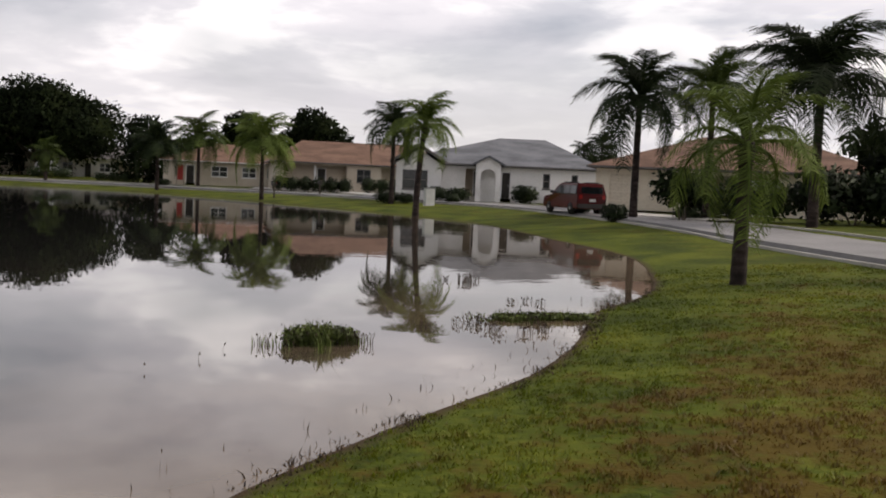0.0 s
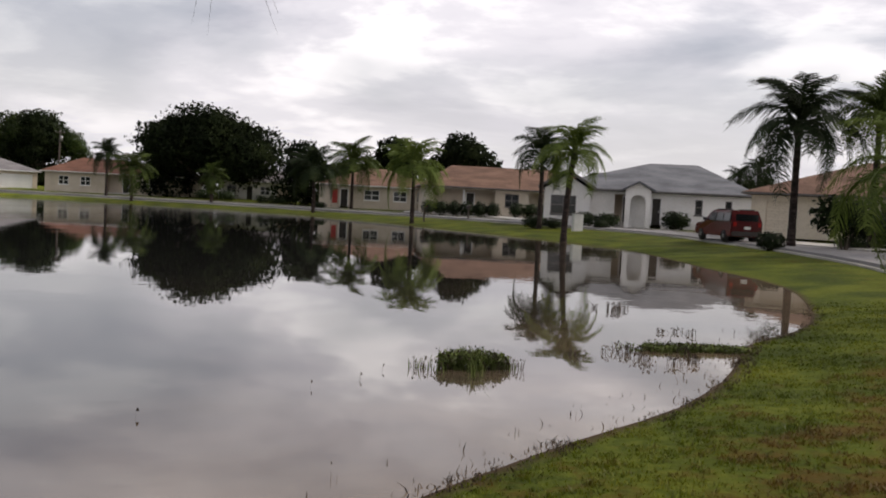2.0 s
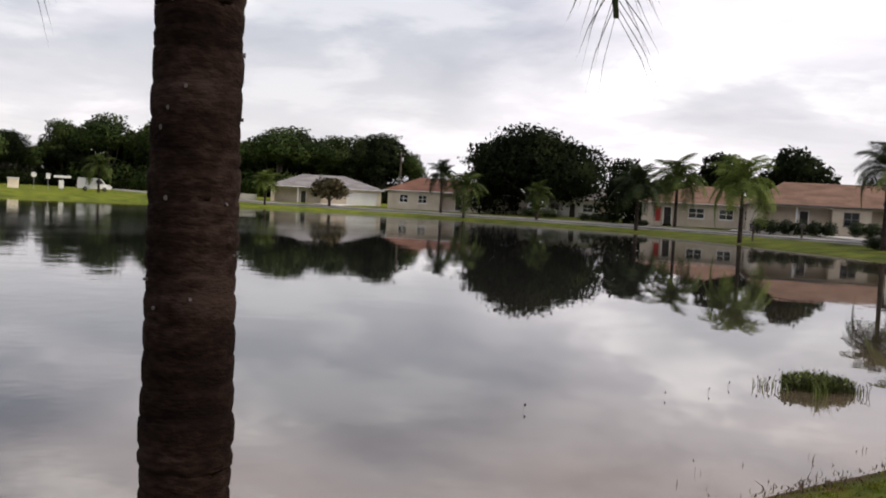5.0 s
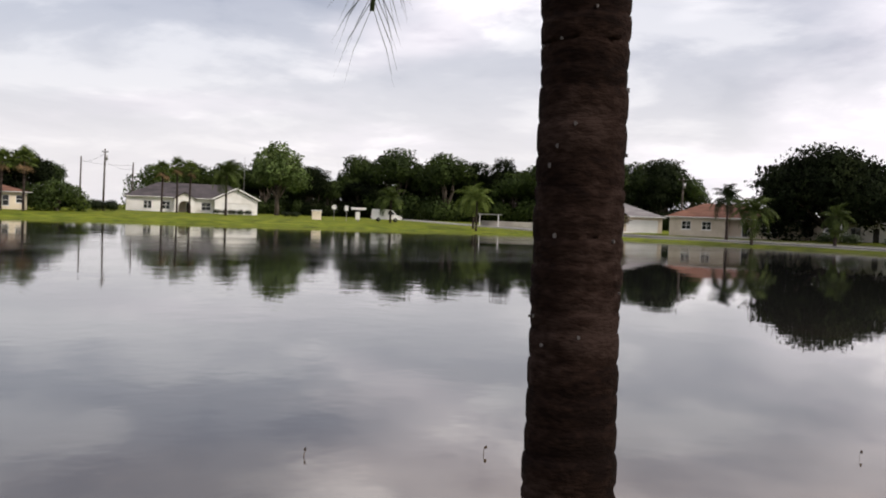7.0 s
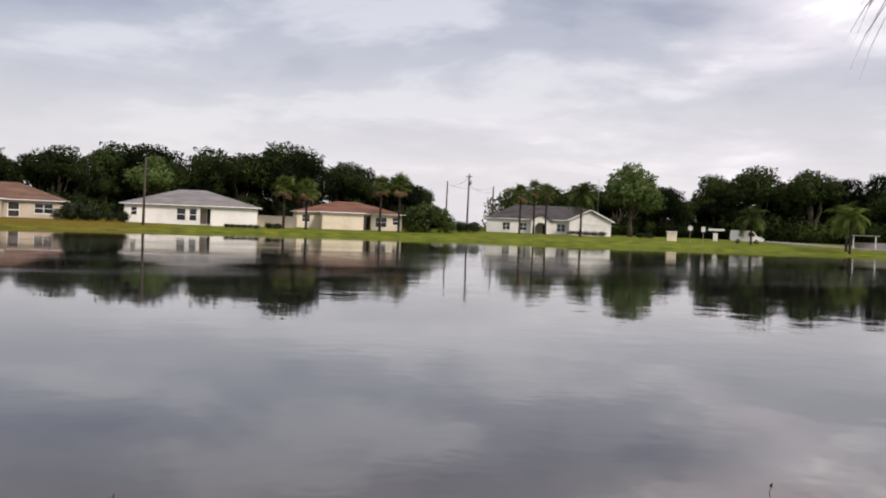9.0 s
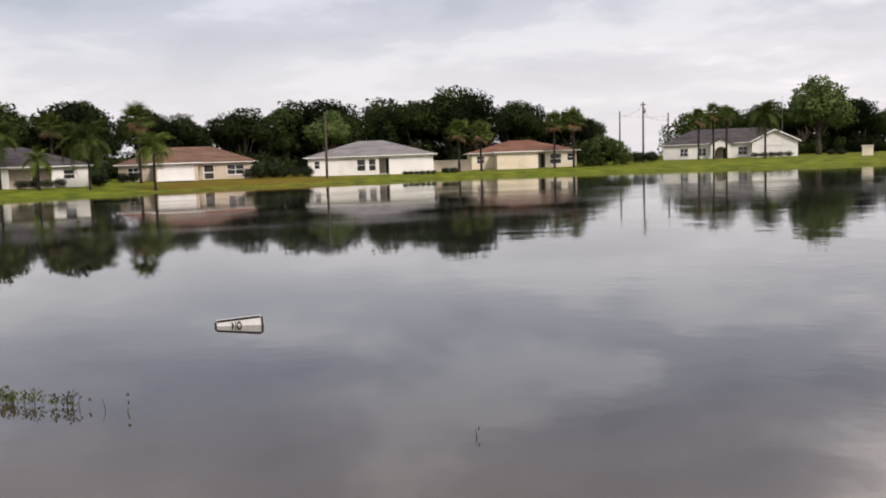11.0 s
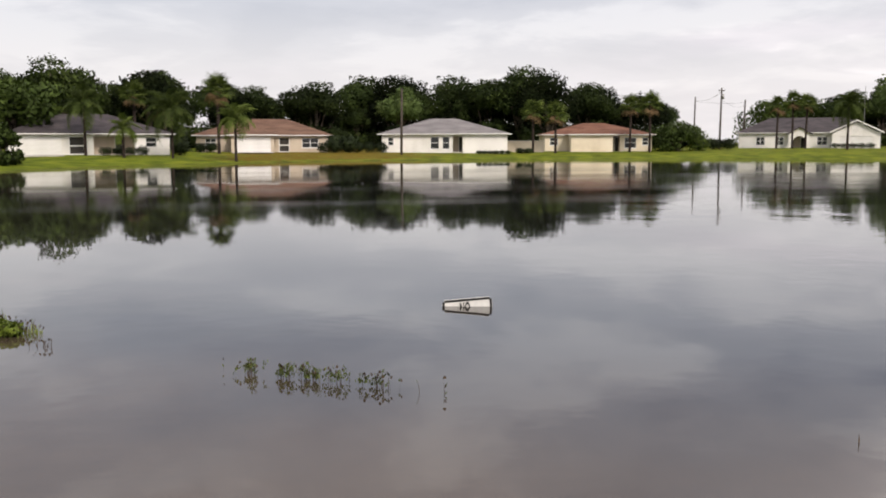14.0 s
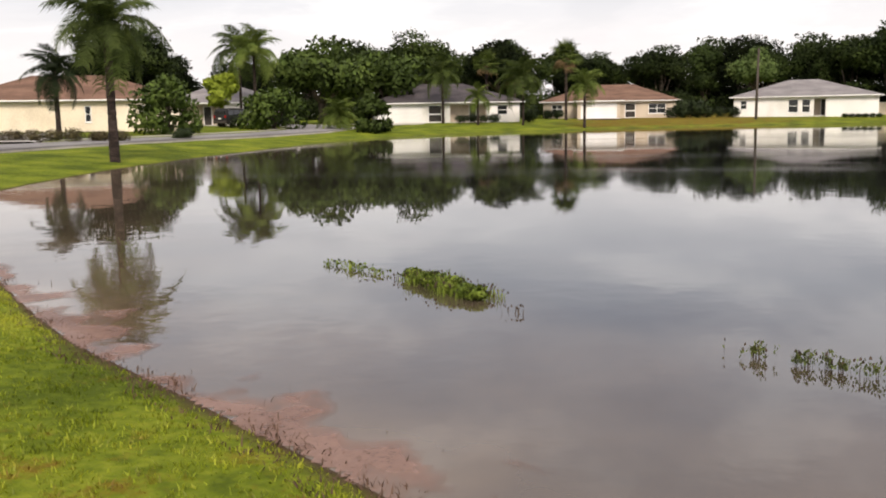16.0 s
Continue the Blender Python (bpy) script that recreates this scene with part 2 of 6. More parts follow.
def water_material():
    m = bpy.data.materials.new("pond_water")
    m.use_nodes = True
    n, l = m.node_tree.nodes, m.node_tree.links
    b = n["Principled BSDF"]
    b.inputs["Roughness"].default_value, b.inputs["IOR"].default_value = 0.012, 1.75
    geo = n.new("ShaderNodeNewGeometry")
    # silt in the shallows, dark water further out
    at = n.new("ShaderNodeAttribute")
    at.attribute_name = "shallow"
    t = n.new("ShaderNodeTexNoise")
    t.inputs["Scale"].default_value, t.inputs["Detail"].default_value = 0.5, 6
    l.new(geo.outputs["Position"], t.inputs["Vector"])
    ml = n.new("ShaderNodeMath")
    ml.operation = "MULTIPLY"
    l.new(at.outputs["Fac"], ml.inputs[0])
    l.new(t.outputs[0], ml.inputs[1])
    r = n.new("ShaderNodeValToRGB")
    r.color_ramp.elements[0].position, r.color_ramp.elements[0].color = 0.0, (0.012, 0.012, 0.012, 1)
    r.color_ramp.elements[1].position, r.color_ramp.elements[1].color = 0.62, (0.17, 0.125, 0.08, 1)
    l.new(ml.outputs[0], r.inputs[0])
    l.new(r.outputs[0], b.inputs["Base Color"])
    # long cat's-paws out on the open water blur the mirror there
    pos = n.new("ShaderNodeSeparateXYZ")
    l.new(geo.outputs["Position"], pos.inputs[0])
    near_edge, far_edge = n.new("ShaderNodeMapRange"), n.new("ShaderNodeMapRange")
    for node, lo, hi in ((near_edge, -18.0, -34.0), (far_edge, -92.0, -70.0)):
        node.interpolation_type = "SMOOTHSTEP"
        node.inputs["From Min"].default_value, node.inputs["From Max"].default_value = lo, hi
        l.new(pos.outputs["X"], node.inputs[0])
    mpw = n.new("ShaderNodeMapping")
    mpw.inputs["Scale"].default_value = (0.11, 0.022, 1)
    l.new(geo.outputs["Position"], mpw.inputs[0])
    paw = n.new("ShaderNodeTexNoise")
    paw.inputs["Scale"].default_value, paw.inputs["Detail"].default_value = 1.0, 5
    l.new(mpw.outputs[0], paw.inputs["Vector"])
    pr = n.new("ShaderNodeMapRange")
    pr.inputs["From Min"].default_value, pr.inputs["From Max"].default_value = 0.36, 0.58
    l.new(paw.outputs[0], pr.inputs[0])
    m1, m2, m3 = (n.new("ShaderNodeMath") for _ in range(3))
    for node in (m1, m2):
        node.operation = "MULTIPLY"
    m3.operation = "MULTIPLY_ADD"
    l.new(near_edge.outputs[0], m1.inputs[0])
    l.new(far_edge.outputs[0], m1.inputs[1])
    l.new(m1.outputs[0], m2.inputs[0])
    l.new(pr.outputs[0], m2.inputs[1])
    l.new(m2.outputs[0], m3.inputs[0])
    m3.inputs[1].default_value, m3.inputs[2].default_value = 0.075, 0.01
    l.new(m3.outputs[0], b.inputs["Roughness"])
    # a breath of wind in patches
    wind = n.new("ShaderNodeTexNoise")
    wind.inputs["Scale"].default_value, wind.inputs["Detail"].default_value = 0.035, 3
    wr = n.new("ShaderNodeMapRange")
    wr.inputs["From Min"].default_value, wr.inputs["From Max"].default_value = 0.42, 0.66
    wr.inputs["To Min"].default_value, wr.inputs["To Max"].default_value = 0.25, 1.6
    l.new(geo.outputs["Position"], wind.inputs["Vector"])
    l.new(wind.outputs[0], wr.inputs[0])
    prev = None
    for sc, st in ((0.45, 0.006), (2.2, 0.0018), (7.0, 0.0005)):
        t = n.new("ShaderNodeTexNoise")
        t.inputs["Scale"].default_value, t.inputs["Detail"].default_value = sc, 1
        l.new(geo.outputs["Position"], t.inputs["Vector"])
        bp = n.new("ShaderNodeBump")
        bp.inputs["Distance"].default_value = st
        l.new(wr.outputs[0], bp.inputs["Strength"])
        l.new(t.outputs[0], bp.inputs["Height"])
        if prev:
            l.new(prev.outputs[0], bp.inputs["Normal"])
        prev = bp
    l.new(prev.outputs[0], b.inputs["Normal"])
    return m


M = {
    "lawn": grass_material(),
    "water": water_material(),
    "blade": blade_material(),
    "dry_blade": material("dry_blade", [(0.055, 0.032, 0.02), (0.10, 0.06, 0.042)], scale=1, rough=0.9, bump=0, island=0.3, space="World"),
    "kerb": material("kerb_concrete", [(0.30, 0.285, 0.25), (0.38, 0.36, 0.32), (0.44, 0.42, 0.38)], scale=0.6, fine=14, rough=0.9, bump=0.3, bump_scale=60, space="World"),
    "asphalt": material("asphalt", [(0.16, 0.155, 0.155), (0.20, 0.194, 0.194), (0.235, 0.228, 0.225)], scale=0.25, fine=18, rough=0.85, bump=0.4, bump_scale=120, space="World"),
    "concrete": material("concrete", [(0.36, 0.34, 0.31), (0.47, 0.45, 0.42), (0.55, 0.53, 0.50)], scale=0.5, fine=14, rough=0.9, bump=0.25, bump_scale=60, space="World"),
    "white_wall": material("white_stucco", [(0.66, 0.65, 0.62), (0.78, 0.77, 0.75), (0.83, 0.82, 0.80)], scale=0.4, fine=10, rough=0.9, bump=0.4, bump_scale=90),
    "cream_wall": material("cream_stucco", [(0.62, 0.54, 0.42), (0.74, 0.655, 0.52), (0.79, 0.71, 0.575)], scale=0.4, fine=10, rough=0.9, bump=0.4, bump_scale=90),
    "peach_wall": material("peach_stucco", [(0.44, 0.38, 0.30), (0.54, 0.475, 0.39), (0.60, 0.535, 0.45)], scale=0.4, fine=10, rough=0.9, bump=0.4, bump_scale=90),
    "tan_wall": material("tan_stucco", [(0.42, 0.35, 0.27), (0.52, 0.45, 0.36), (0.58, 0.50, 0.41)], scale=0.4, fine=10, rough=0.9, bump=0.4, bump_scale=90),
    "white_paint": material("white_paint", [(0.70, 0.70, 0.69), (0.80, 0.80, 0.79)], scale=0.8, rough=0.5, bump=0.1),
    "grey_trim": material("grey_trim", [(0.11, 0.105, 0.10), (0.16, 0.15, 0.145)], scale=1.0, rough=0.6, bump=0.1),
    "dark_trim": material("dark_trim", [(0.035, 0.03, 0.028), (0.06, 0.05, 0.045)], scale=1.0, rough=0.6, bump=0.1),
    "roof_grey": material("roof_grey_shingle", [(0.09, 0.094, 0.105), (0.13, 0.135, 0.148), (0.165, 0.17, 0.185)], scale=0.5, fine=9, rough=0.92, bump=0.6, bump_scale=14, stretch=(1, 1, 4)),
    "roof_pale": material("roof_pale_shingle", [(0.15, 0.141, 0.143), (0.195, 0.184, 0.186), (0.232, 0.22, 0.219)], scale=0.5, fine=9, rough=0.92, bump=0.6, bump_scale=14, stretch=(1, 1, 4)),
    "roof_dark": material("roof_dark_shingle", [(0.038, 0.033, 0.036), (0.056, 0.049, 0.053), (0.078, 0.068, 0.071)], scale=0.5, fine=9, rough=0.92, bump=0.6, bump_scale=14, stretch=(1, 1, 4)),
    "roof_brown": material("roof_brown_shingle", [(0.105, 0.058, 0.04), (0.145, 0.083, 0.056), (0.18, 0.106, 0.074)], scale=0.5, fine=9, rough=0.92, bump=0.6, bump_scale=14, stretch=(1, 1, 4)),
    "roof_rust": material("roof_rust_tile", [(0.12, 0.052, 0.032), (0.165, 0.075, 0.047), (0.20, 0.095, 0.062)], scale=0.5, fine=9, rough=0.9, bump=0.6, bump_scale=14, stretch=(1, 1, 4)),
    "glass": material("window_glass", [(0.012, 0.014, 0.016), (0.022, 0.024, 0.026)], scale=0.6, rough=0.06, bump=0.02, spec=0.6),
    "door_dark": material("door_dark", [(0.02, 0.018, 0.017), (0.04, 0.035, 0.03)], scale=1.2, rough=0.5, bump=0.1),
    "red": material("red_panel", [(0.28, 0.03, 0.025), (0.36, 0.045, 0.035)], scale=1, rough=0.6, bump=0.1),
    "bark": material("oak_bark", [(0.035, 0.028, 0.022), (0.075, 0.06, 0.048), (0.11, 0.09, 0.07)], scale=1.5, fine=12, rough=0.95, bump=0.8, bump_scale=20, stretch=(1, 1, 0.3)),
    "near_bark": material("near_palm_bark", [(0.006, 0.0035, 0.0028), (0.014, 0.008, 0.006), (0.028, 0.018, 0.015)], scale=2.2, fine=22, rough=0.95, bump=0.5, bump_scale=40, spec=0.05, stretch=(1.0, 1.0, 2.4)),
    "lichen": material("bark_lichen", [(0.07, 0.065, 0.065), (0.13, 0.12, 0.12)], scale=3, rough=0.95, bump=0.2),
    "palm_bark": material("palm_bark", [(0.012, 0.008, 0.007), (0.028, 0.019, 0.016), (0.06, 0.044, 0.038)], scale=2.2, fine=30, rough=0.95, bump=0.8, bump_scale=45, stretch=(1, 1, 3.0)),
    # leaf base close to black: the backlit crowns' shade is put into the colour
    "shaded_oak_leaf": material("shaded_oak_leaf", [(0.004, 0.007, 0.0025), (0.008, 0.013, 0.0045), (0.014, 0.020, 0.006)], scale=0.25, fine=3, rough=0.85, bump=0, island=0.18, rand=0.25, spec=0.06, translucent=0.08),
    # dimmer copy of mid_leaf, with the wood's shade painted into its colour
    "shaded_wood_leaf": material("shaded_wood_leaf", [(0.013, 0.023, 0.005), (0.024, 0.040, 0.008), (0.040, 0.060, 0.013)], scale=0.25, fine=3, rough=0.75, bump=0, island=0.22, rand=0.4, spec=0.15, translucent=0.12),
    "mid_leaf": material("mid_leaf", [(0.024, 0.040, 0.007), (0.042, 0.068, 0.012), (0.068, 0.10, 0.019)], scale=0.25, fine=3, rough=0.7, bump=0, island=0.22, rand=0.3, spec=0.2, translucent=0.15),
    "light_leaf": material("light_leaf", [(0.07, 0.11, 0.03), (0.10, 0.155, 0.04), (0.14, 0.19, 0.06)], scale=0.3, fine=3, rough=0.7, bump=0, island=0.22, rand=0.15, spec=0.2, translucent=0.2),
    "hedge_leaf": material("hedge_leaf", [(0.010, 0.018, 0.006), (0.02, 0.033, 0.010), (0.032, 0.05, 0.016)], scale=1, fine=5, rough=0.65, bump=0, island=0.22, rand=0.2, spec=0.25, translucent=0.1),
    "brown_hedge": material("brown_hedge", [(0.05, 0.038, 0.02), (0.08, 0.065, 0.03), (0.10, 0.09, 0.04)], scale=1, fine=5, rough=0.7, bump=0, island=0.4, spec=0.2, translucent=0.1),
    "yellow_leaf": material("yellow_leaf", [(0.19, 0.25, 0.025), (0.28, 0.35, 0.04)], scale=0.5, fine=3, rough=0.7, bump=0, island=0.3, spec=0.2, translucent=0.25),
    "frond": material("palm_frond", [(0.028, 0.043, 0.009), (0.052, 0.076, 0.016), (0.085, 0.115, 0.026)], scale=0.5, fine=4, rough=0.75, bump=0, island=0.3, rand=0.25, spec=0.2, translucent=0.3),
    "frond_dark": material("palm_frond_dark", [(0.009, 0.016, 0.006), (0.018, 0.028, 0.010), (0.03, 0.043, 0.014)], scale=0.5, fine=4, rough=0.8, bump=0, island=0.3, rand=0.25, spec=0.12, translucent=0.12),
    "frond_light": material("palm_frond_light", [(0.06, 0.09, 0.016), (0.10, 0.14, 0.028), (0.15, 0.19, 0.044)], scale=0.5, fine=4, rough=0.75, bump=0, island=0.3, rand=0.2, spec=0.15, translucent=0.3),
    "dead_frond": material("dead_frond", [(0.12, 0.08, 0.04), (0.19, 0.13, 0.07)], scale=0.5, rough=0.9, bump=0, island=0.3, spec=0.1, translucent=0.1),
    "weed": material("water_weed", [(0.07, 0.105, 0.014), (0.13, 0.18, 0.024), (0.19, 0.24, 0.04)], scale=2, fine=9, rough=0.6, bump=0, island=0.4, space="World", spec=0.2, translucent=0.2),
    "reed_leaf": material("reed_leaf", [(0.045, 0.06, 0.014), (0.075, 0.10, 0.022), (0.11, 0.14, 0.03)], scale=2, fine=9, rough=0.6, bump=0, island=0.4, space="World", spec=0.2, translucent=0.15),
    "stalk": material("dark_stalk", [(0.03, 0.022, 0.015), (0.07, 0.048, 0.03)], scale=2, rough=0.9, bump=0, island=0.4, space="World"),
    "scum": scum_material("pink_scum", [(0.20, 0.115, 0.09), (0.27, 0.16, 0.125), (0.32, 0.195, 0.155)], scale=1.4, fine=14, rough=0.5, bump=0.2, space="World"),
    "wood_pole": material("weathered_pole", [(0.055, 0.045, 0.038), (0.10, 0.085, 0.07)], scale=1.0, fine=9, rough=0.95, bump=0.4, stretch=(1, 1, 0.2)),
    "grey_metal": material("grey_metal", [(0.28, 0.28, 0.28), (0.38, 0.38, 0.38)], scale=1, rough=0.45, metal=0.7, bump=0.1),
    "red_car": material("red_car_paint", [(0.075, 0.008, 0.009), (0.095, 0.011, 0.011)], scale=0.5, rough=0.22, bump=0, spec=0.6),
    "white_car": material("white_car_paint", [(0.72, 0.72, 0.72), (0.78, 0.78, 0.78)], scale=0.5, rough=0.25, bump=0, spec=0.6),
    "tyre": material("tyre_rubber", [(0.015, 0.015, 0.015), (0.028, 0.027, 0.026)], scale=3, rough=0.85, bump=0.2),
    "lamp_red": material("tail_lamp", [(0.30, 0.01, 0.01), (0.36, 0.02, 0.015)], scale=3, rough=0.2, bump=0, spec=0.6),
    "black": material("black_paint", [(0.012, 0.012, 0.012), (0.02, 0.02, 0.02)], scale=3, rough=0.5, bump=0),
    "sign_white": material("sign_white", [(0.62, 0.62, 0.60), (0.74, 0.74, 0.72)], scale=3, rough=0.4, bump=0.1),
}

# ---- mesh helpers ----
rng = np.random.default_rng(7)
rnd = random.Random(11)


def mesh_of(name, verts, faces, mat, smooth=False):
    me = bpy.data.meshes.new(name)
    if isinstance(verts, np.ndarray):
        verts = verts.tolist()
    if isinstance(faces, np.ndarray):
        faces = faces.tolist()
    me.from_pydata(verts, [], faces)
    me.materials.append(mat)
    if smooth:
        me.polygons.foreach_set("use_smooth", [True] * len(me.polygons))
    me.update()
    return me


def bm_mesh(name, bm, mat, smooth=False):
    me = bpy.data.meshes.new(name)
    bm.normal_update()
    bm.to_mesh(me)
    bm.free()
    me.materials.append(mat)
    if smooth:
        me.polygons.foreach_set("use_smooth", [True] * len(me.polygons))
    return me


def part(name, data, parent=None, m=None, label=""):
    """Links a mesh as one object under a thing or a part, at a pose local to it."""
    ob = new(name, data)
    if parent is not None:
        ob.parent = parent
    if m is not None:
        ob.matrix_basis = m
    if label:
        ob["label"] = label
    return ob


def thing(name, x, y, z, turn, label, category, group="", kind=""):
    ob = new(name)
    ob.empty_display_size = 0.3
    ob.matrix_basis = pose(x, y, z, 0, 0, turn)
    return tagged(ob, label, category, group, kind)


def add_box(bm, x0, y0, z0, x1, y1, z1, bevel=0.0):
    vs = [bm.verts.new(p) for p in ((x0, y0, z0), (x1, y0, z0), (x1, y1, z0), (x0, y1, z0), (x0, y0, z1), (x1, y0, z1), (x1, y1, z1), (x0, y1, z1))]
    fs = [bm.faces.new([vs[i] for i in f]) for f in ((0, 3, 2, 1), (4, 5, 6, 7), (0, 1, 5, 4), (1, 2, 6, 5), (2, 3, 7, 6), (3, 0, 4, 7))]
    if bevel:
        es = list({e for f in fs for e in f.edges})
        bmesh.ops.bevel(bm, geom=es, offset=bevel, segments=2, affect="EDGES")


def box_mesh(name, dims, mat, bevel=0.0):
    bm = bmesh.new()
    add_box(bm, *dims, bevel=bevel)
    return bm_mesh(name, bm, mat)


def tube(points, radii, sides=8, cap=True):
    """Vertices and faces of a tube through the points."""
    pts = [Vector(p) for p in points]
    vs, fs = [], []
    for i, p in enumerate(pts):
        d = (pts[min(i + 1, len(pts) - 1)] - pts[max(i - 1, 0)]).normalized()
        a = d.orthogonal().normalized() if abs(d.z) < 0.9 else Vector((1, 0, 0))
        a = (a - d * a.dot(d)).normalized()
        b = d.cross(a)
        for k in range(sides):
            w = 2 * math.pi * k / sides
            vs.append(p + (a * math.cos(w) + b * math.sin(w)) * radii[i])
    for i in range(len(pts) - 1):
        for k in range(sides):
            k2 = (k + 1) % sides
            fs.append((i * sides + k, i * sides + k2, (i + 1) * sides + k2, (i + 1) * sides + k))
    if cap:
        fs.append(tuple(range(sides - 1, -1, -1)))
        fs.append(tuple(range((len(pts) - 1) * sides, len(pts) * sides)))
    return vs, fs


def spline(points, closed, per):
    """Catmull-Rom curve through plan points."""
    p = np.array(points, float)
    n = len(p)
    out = []
    for i in range(n if closed else n - 1):
        if closed:
            a, b, c, d = p[(i - 1) % n], p[i], p[(i + 1) % n], p[(i + 2) % n]
        else:
            a, b, c, d = p[max(i - 1, 0)], p[i], p[i + 1], p[min(i + 2, n - 1)]
        for k in range(per):
            t = k / per
            out.append(0.5 * (2 * b + (c - a) * t + (2 * a - 5 * b + 4 * c - d) * t * t + (3 * b - a - 3 * c + d) * t ** 3))
    if not closed:
        out.append(p[-1])
    return np.array(out)


# ---- the ground, the pond, the road ----
SHORE = spline([(2.0, 12.5), (2.5, 14.3), (3.5, 16.2), (4.4, 19.0), (5.3, 25), (5.2, 29.5), (4.2, 34), (3.0, 41.6), (1.0, 49.6), (-1.6, 53.5), (-6.7, 62), (-14.2, 72.4), (-26, 87.5), (-38, 96),
                (-53, 100), (-70, 102), (-85, 98), (-96, 88), (-100, 72), (-106, 56), (-112, 42), (-113.5, 28), (-112, 15), (-106, 1), (-98, -10), (-91, -18),
                (-82, -23), (-69, -26), (-52, -26.6), (-39, -26), (-30, -24.6), (-24.5, -23), (-17, -18.0), (-12.6, -14.1), (-10.4, -12.0), (-8.9, -10.2), (-7.5, -8.5),
                (-5.9, -6.6), (-4.6, -4.6), (-3.5, -2.4), (-2.75, 0), (-1.98, 2.55), (-1.15, 5.03), (-0.63, 6.13), (-0.12, 7.1), (0.78, 8.65), (1.23, 9.68), (1.7, 11.1)], True, 8)


def shore_distance(xy):
    """Signed distance from the waterline: positive on land."""
    xy = np.asarray(xy, float)
    a, b = SHORE, np.roll(SHORE, -1, 0)
    out = np.empty(len(xy))
    for s in range(0, len(xy), 4000):
        q = xy[s:s + 4000]
        best = np.full(len(q), 1e18)
        inside = np.zeros(len(q), bool)
        for i in range(len(a)):
            ab = b[i] - a[i]
            t = np.clip(((q - a[i]) @ ab) / (ab @ ab), 0, 1)
            dv = q - a[i] - t[:, None] * ab
            best = np.minimum(best, (dv * dv).sum(1))
            if a[i][1] != b[i][1]:
                cross = (a[i][1] > q[:, 1]) != (b[i][1] > q[:, 1])
                inside ^= cross & (q[:, 0] < (b[i][0] - a[i][0]) * (q[:, 1] - a[i][1]) / (b[i][1] - a[i][1]) + a[i][0])
        d = np.sqrt(best)
        out[s:s + 4000] = np.where(inside, -d, d)
    return out


def height_at(d):
    land = 0.5 * (1 - np.exp(-np.maximum(d, 0) / 5.0)) + 0.80 * (1 - np.exp(-np.maximum(d, 0) / 35.0))
    bed = np.maximum(-0.11 * np.maximum(-d, 0), -1.4)
    return np.where(d > 0, land, bed)


def gz(x, y):
    return float(height_at(shore_distance([(x, y)]))[0])


CX, CY = -2.0, -2.0
radii = [0.0] + list(np.geomspace(0.5, 3000, 118))
SEG = 600
gv = [(CX, CY)]
for r in radii[1:]:
    w = np.arange(SEG) * 2 * np.pi / SEG
    gv += list(zip(CX + r * np.sin(w), CY + r * np.cos(w)))
gv = np.array(gv)
gd = shore_distance(gv)
gzv = height_at(gd)
lump = np.array([noise.noise((x * 0.5, y * 0.5, 0)) * 0.03 + noise.noise((x * 2.1, y * 2.1, 3)) * 0.012 for x, y in gv])
gzv = gzv + np.where(gd > 0, np.minimum(1, gd * 0.8), np.minimum(1, -gd * 0.5)) * lump
gf = [(0, 1 + (k + 1) % SEG, 1 + k) for k in range(SEG)]
for i in range(len(radii) - 2):
    o, p = 1 + i * SEG, 1 + (i + 1) * SEG
    gf += [(o + k, o + (k + 1) % SEG, p + (k + 1) % SEG, p + k) for k in range(SEG)]
ground = tagged(new("ground", mesh_of("ground", np.column_stack([gv, gzv]), gf, M["lawn"], True)), "mown green and brown lawn sloping down to the flooded pond", "lawn", kind="structure")

ws = np.unique(np.concatenate([np.linspace(-122, -20, 35), np.linspace(-20, 8, 71), np.linspace(8, 14, 4)]))
wt = np.unique(np.concatenate([np.linspace(-34, -18, 9), np.linspace(-18, 24, 106), np.linspace(24, 108, 29)]))
wx, wy = np.meshgrid(ws, wt)
wxy = np.column_stack([wx.ravel(), wy.ravel()])
wd = shore_distance(wxy)
nx, ny = len(ws), len(wt)
wf = [(j * nx + i, j * nx + i + 1, (j + 1) * nx + i + 1, (j + 1) * nx + i) for j in range(ny - 1) for i in range(nx - 1)]
wme = mesh_of("water", np.column_stack([wxy, np.zeros(len(wxy))]), wf, M["water"], True)
wme.attributes.new("shallow", "FLOAT", "POINT").data.foreach_set("value", np.clip(np.exp(np.minimum(wd, 0) / 3.6), 0, 1))
water = tagged(new("water", wme), "still grey pond water mirroring clouds and trees", "water", kind="structure")


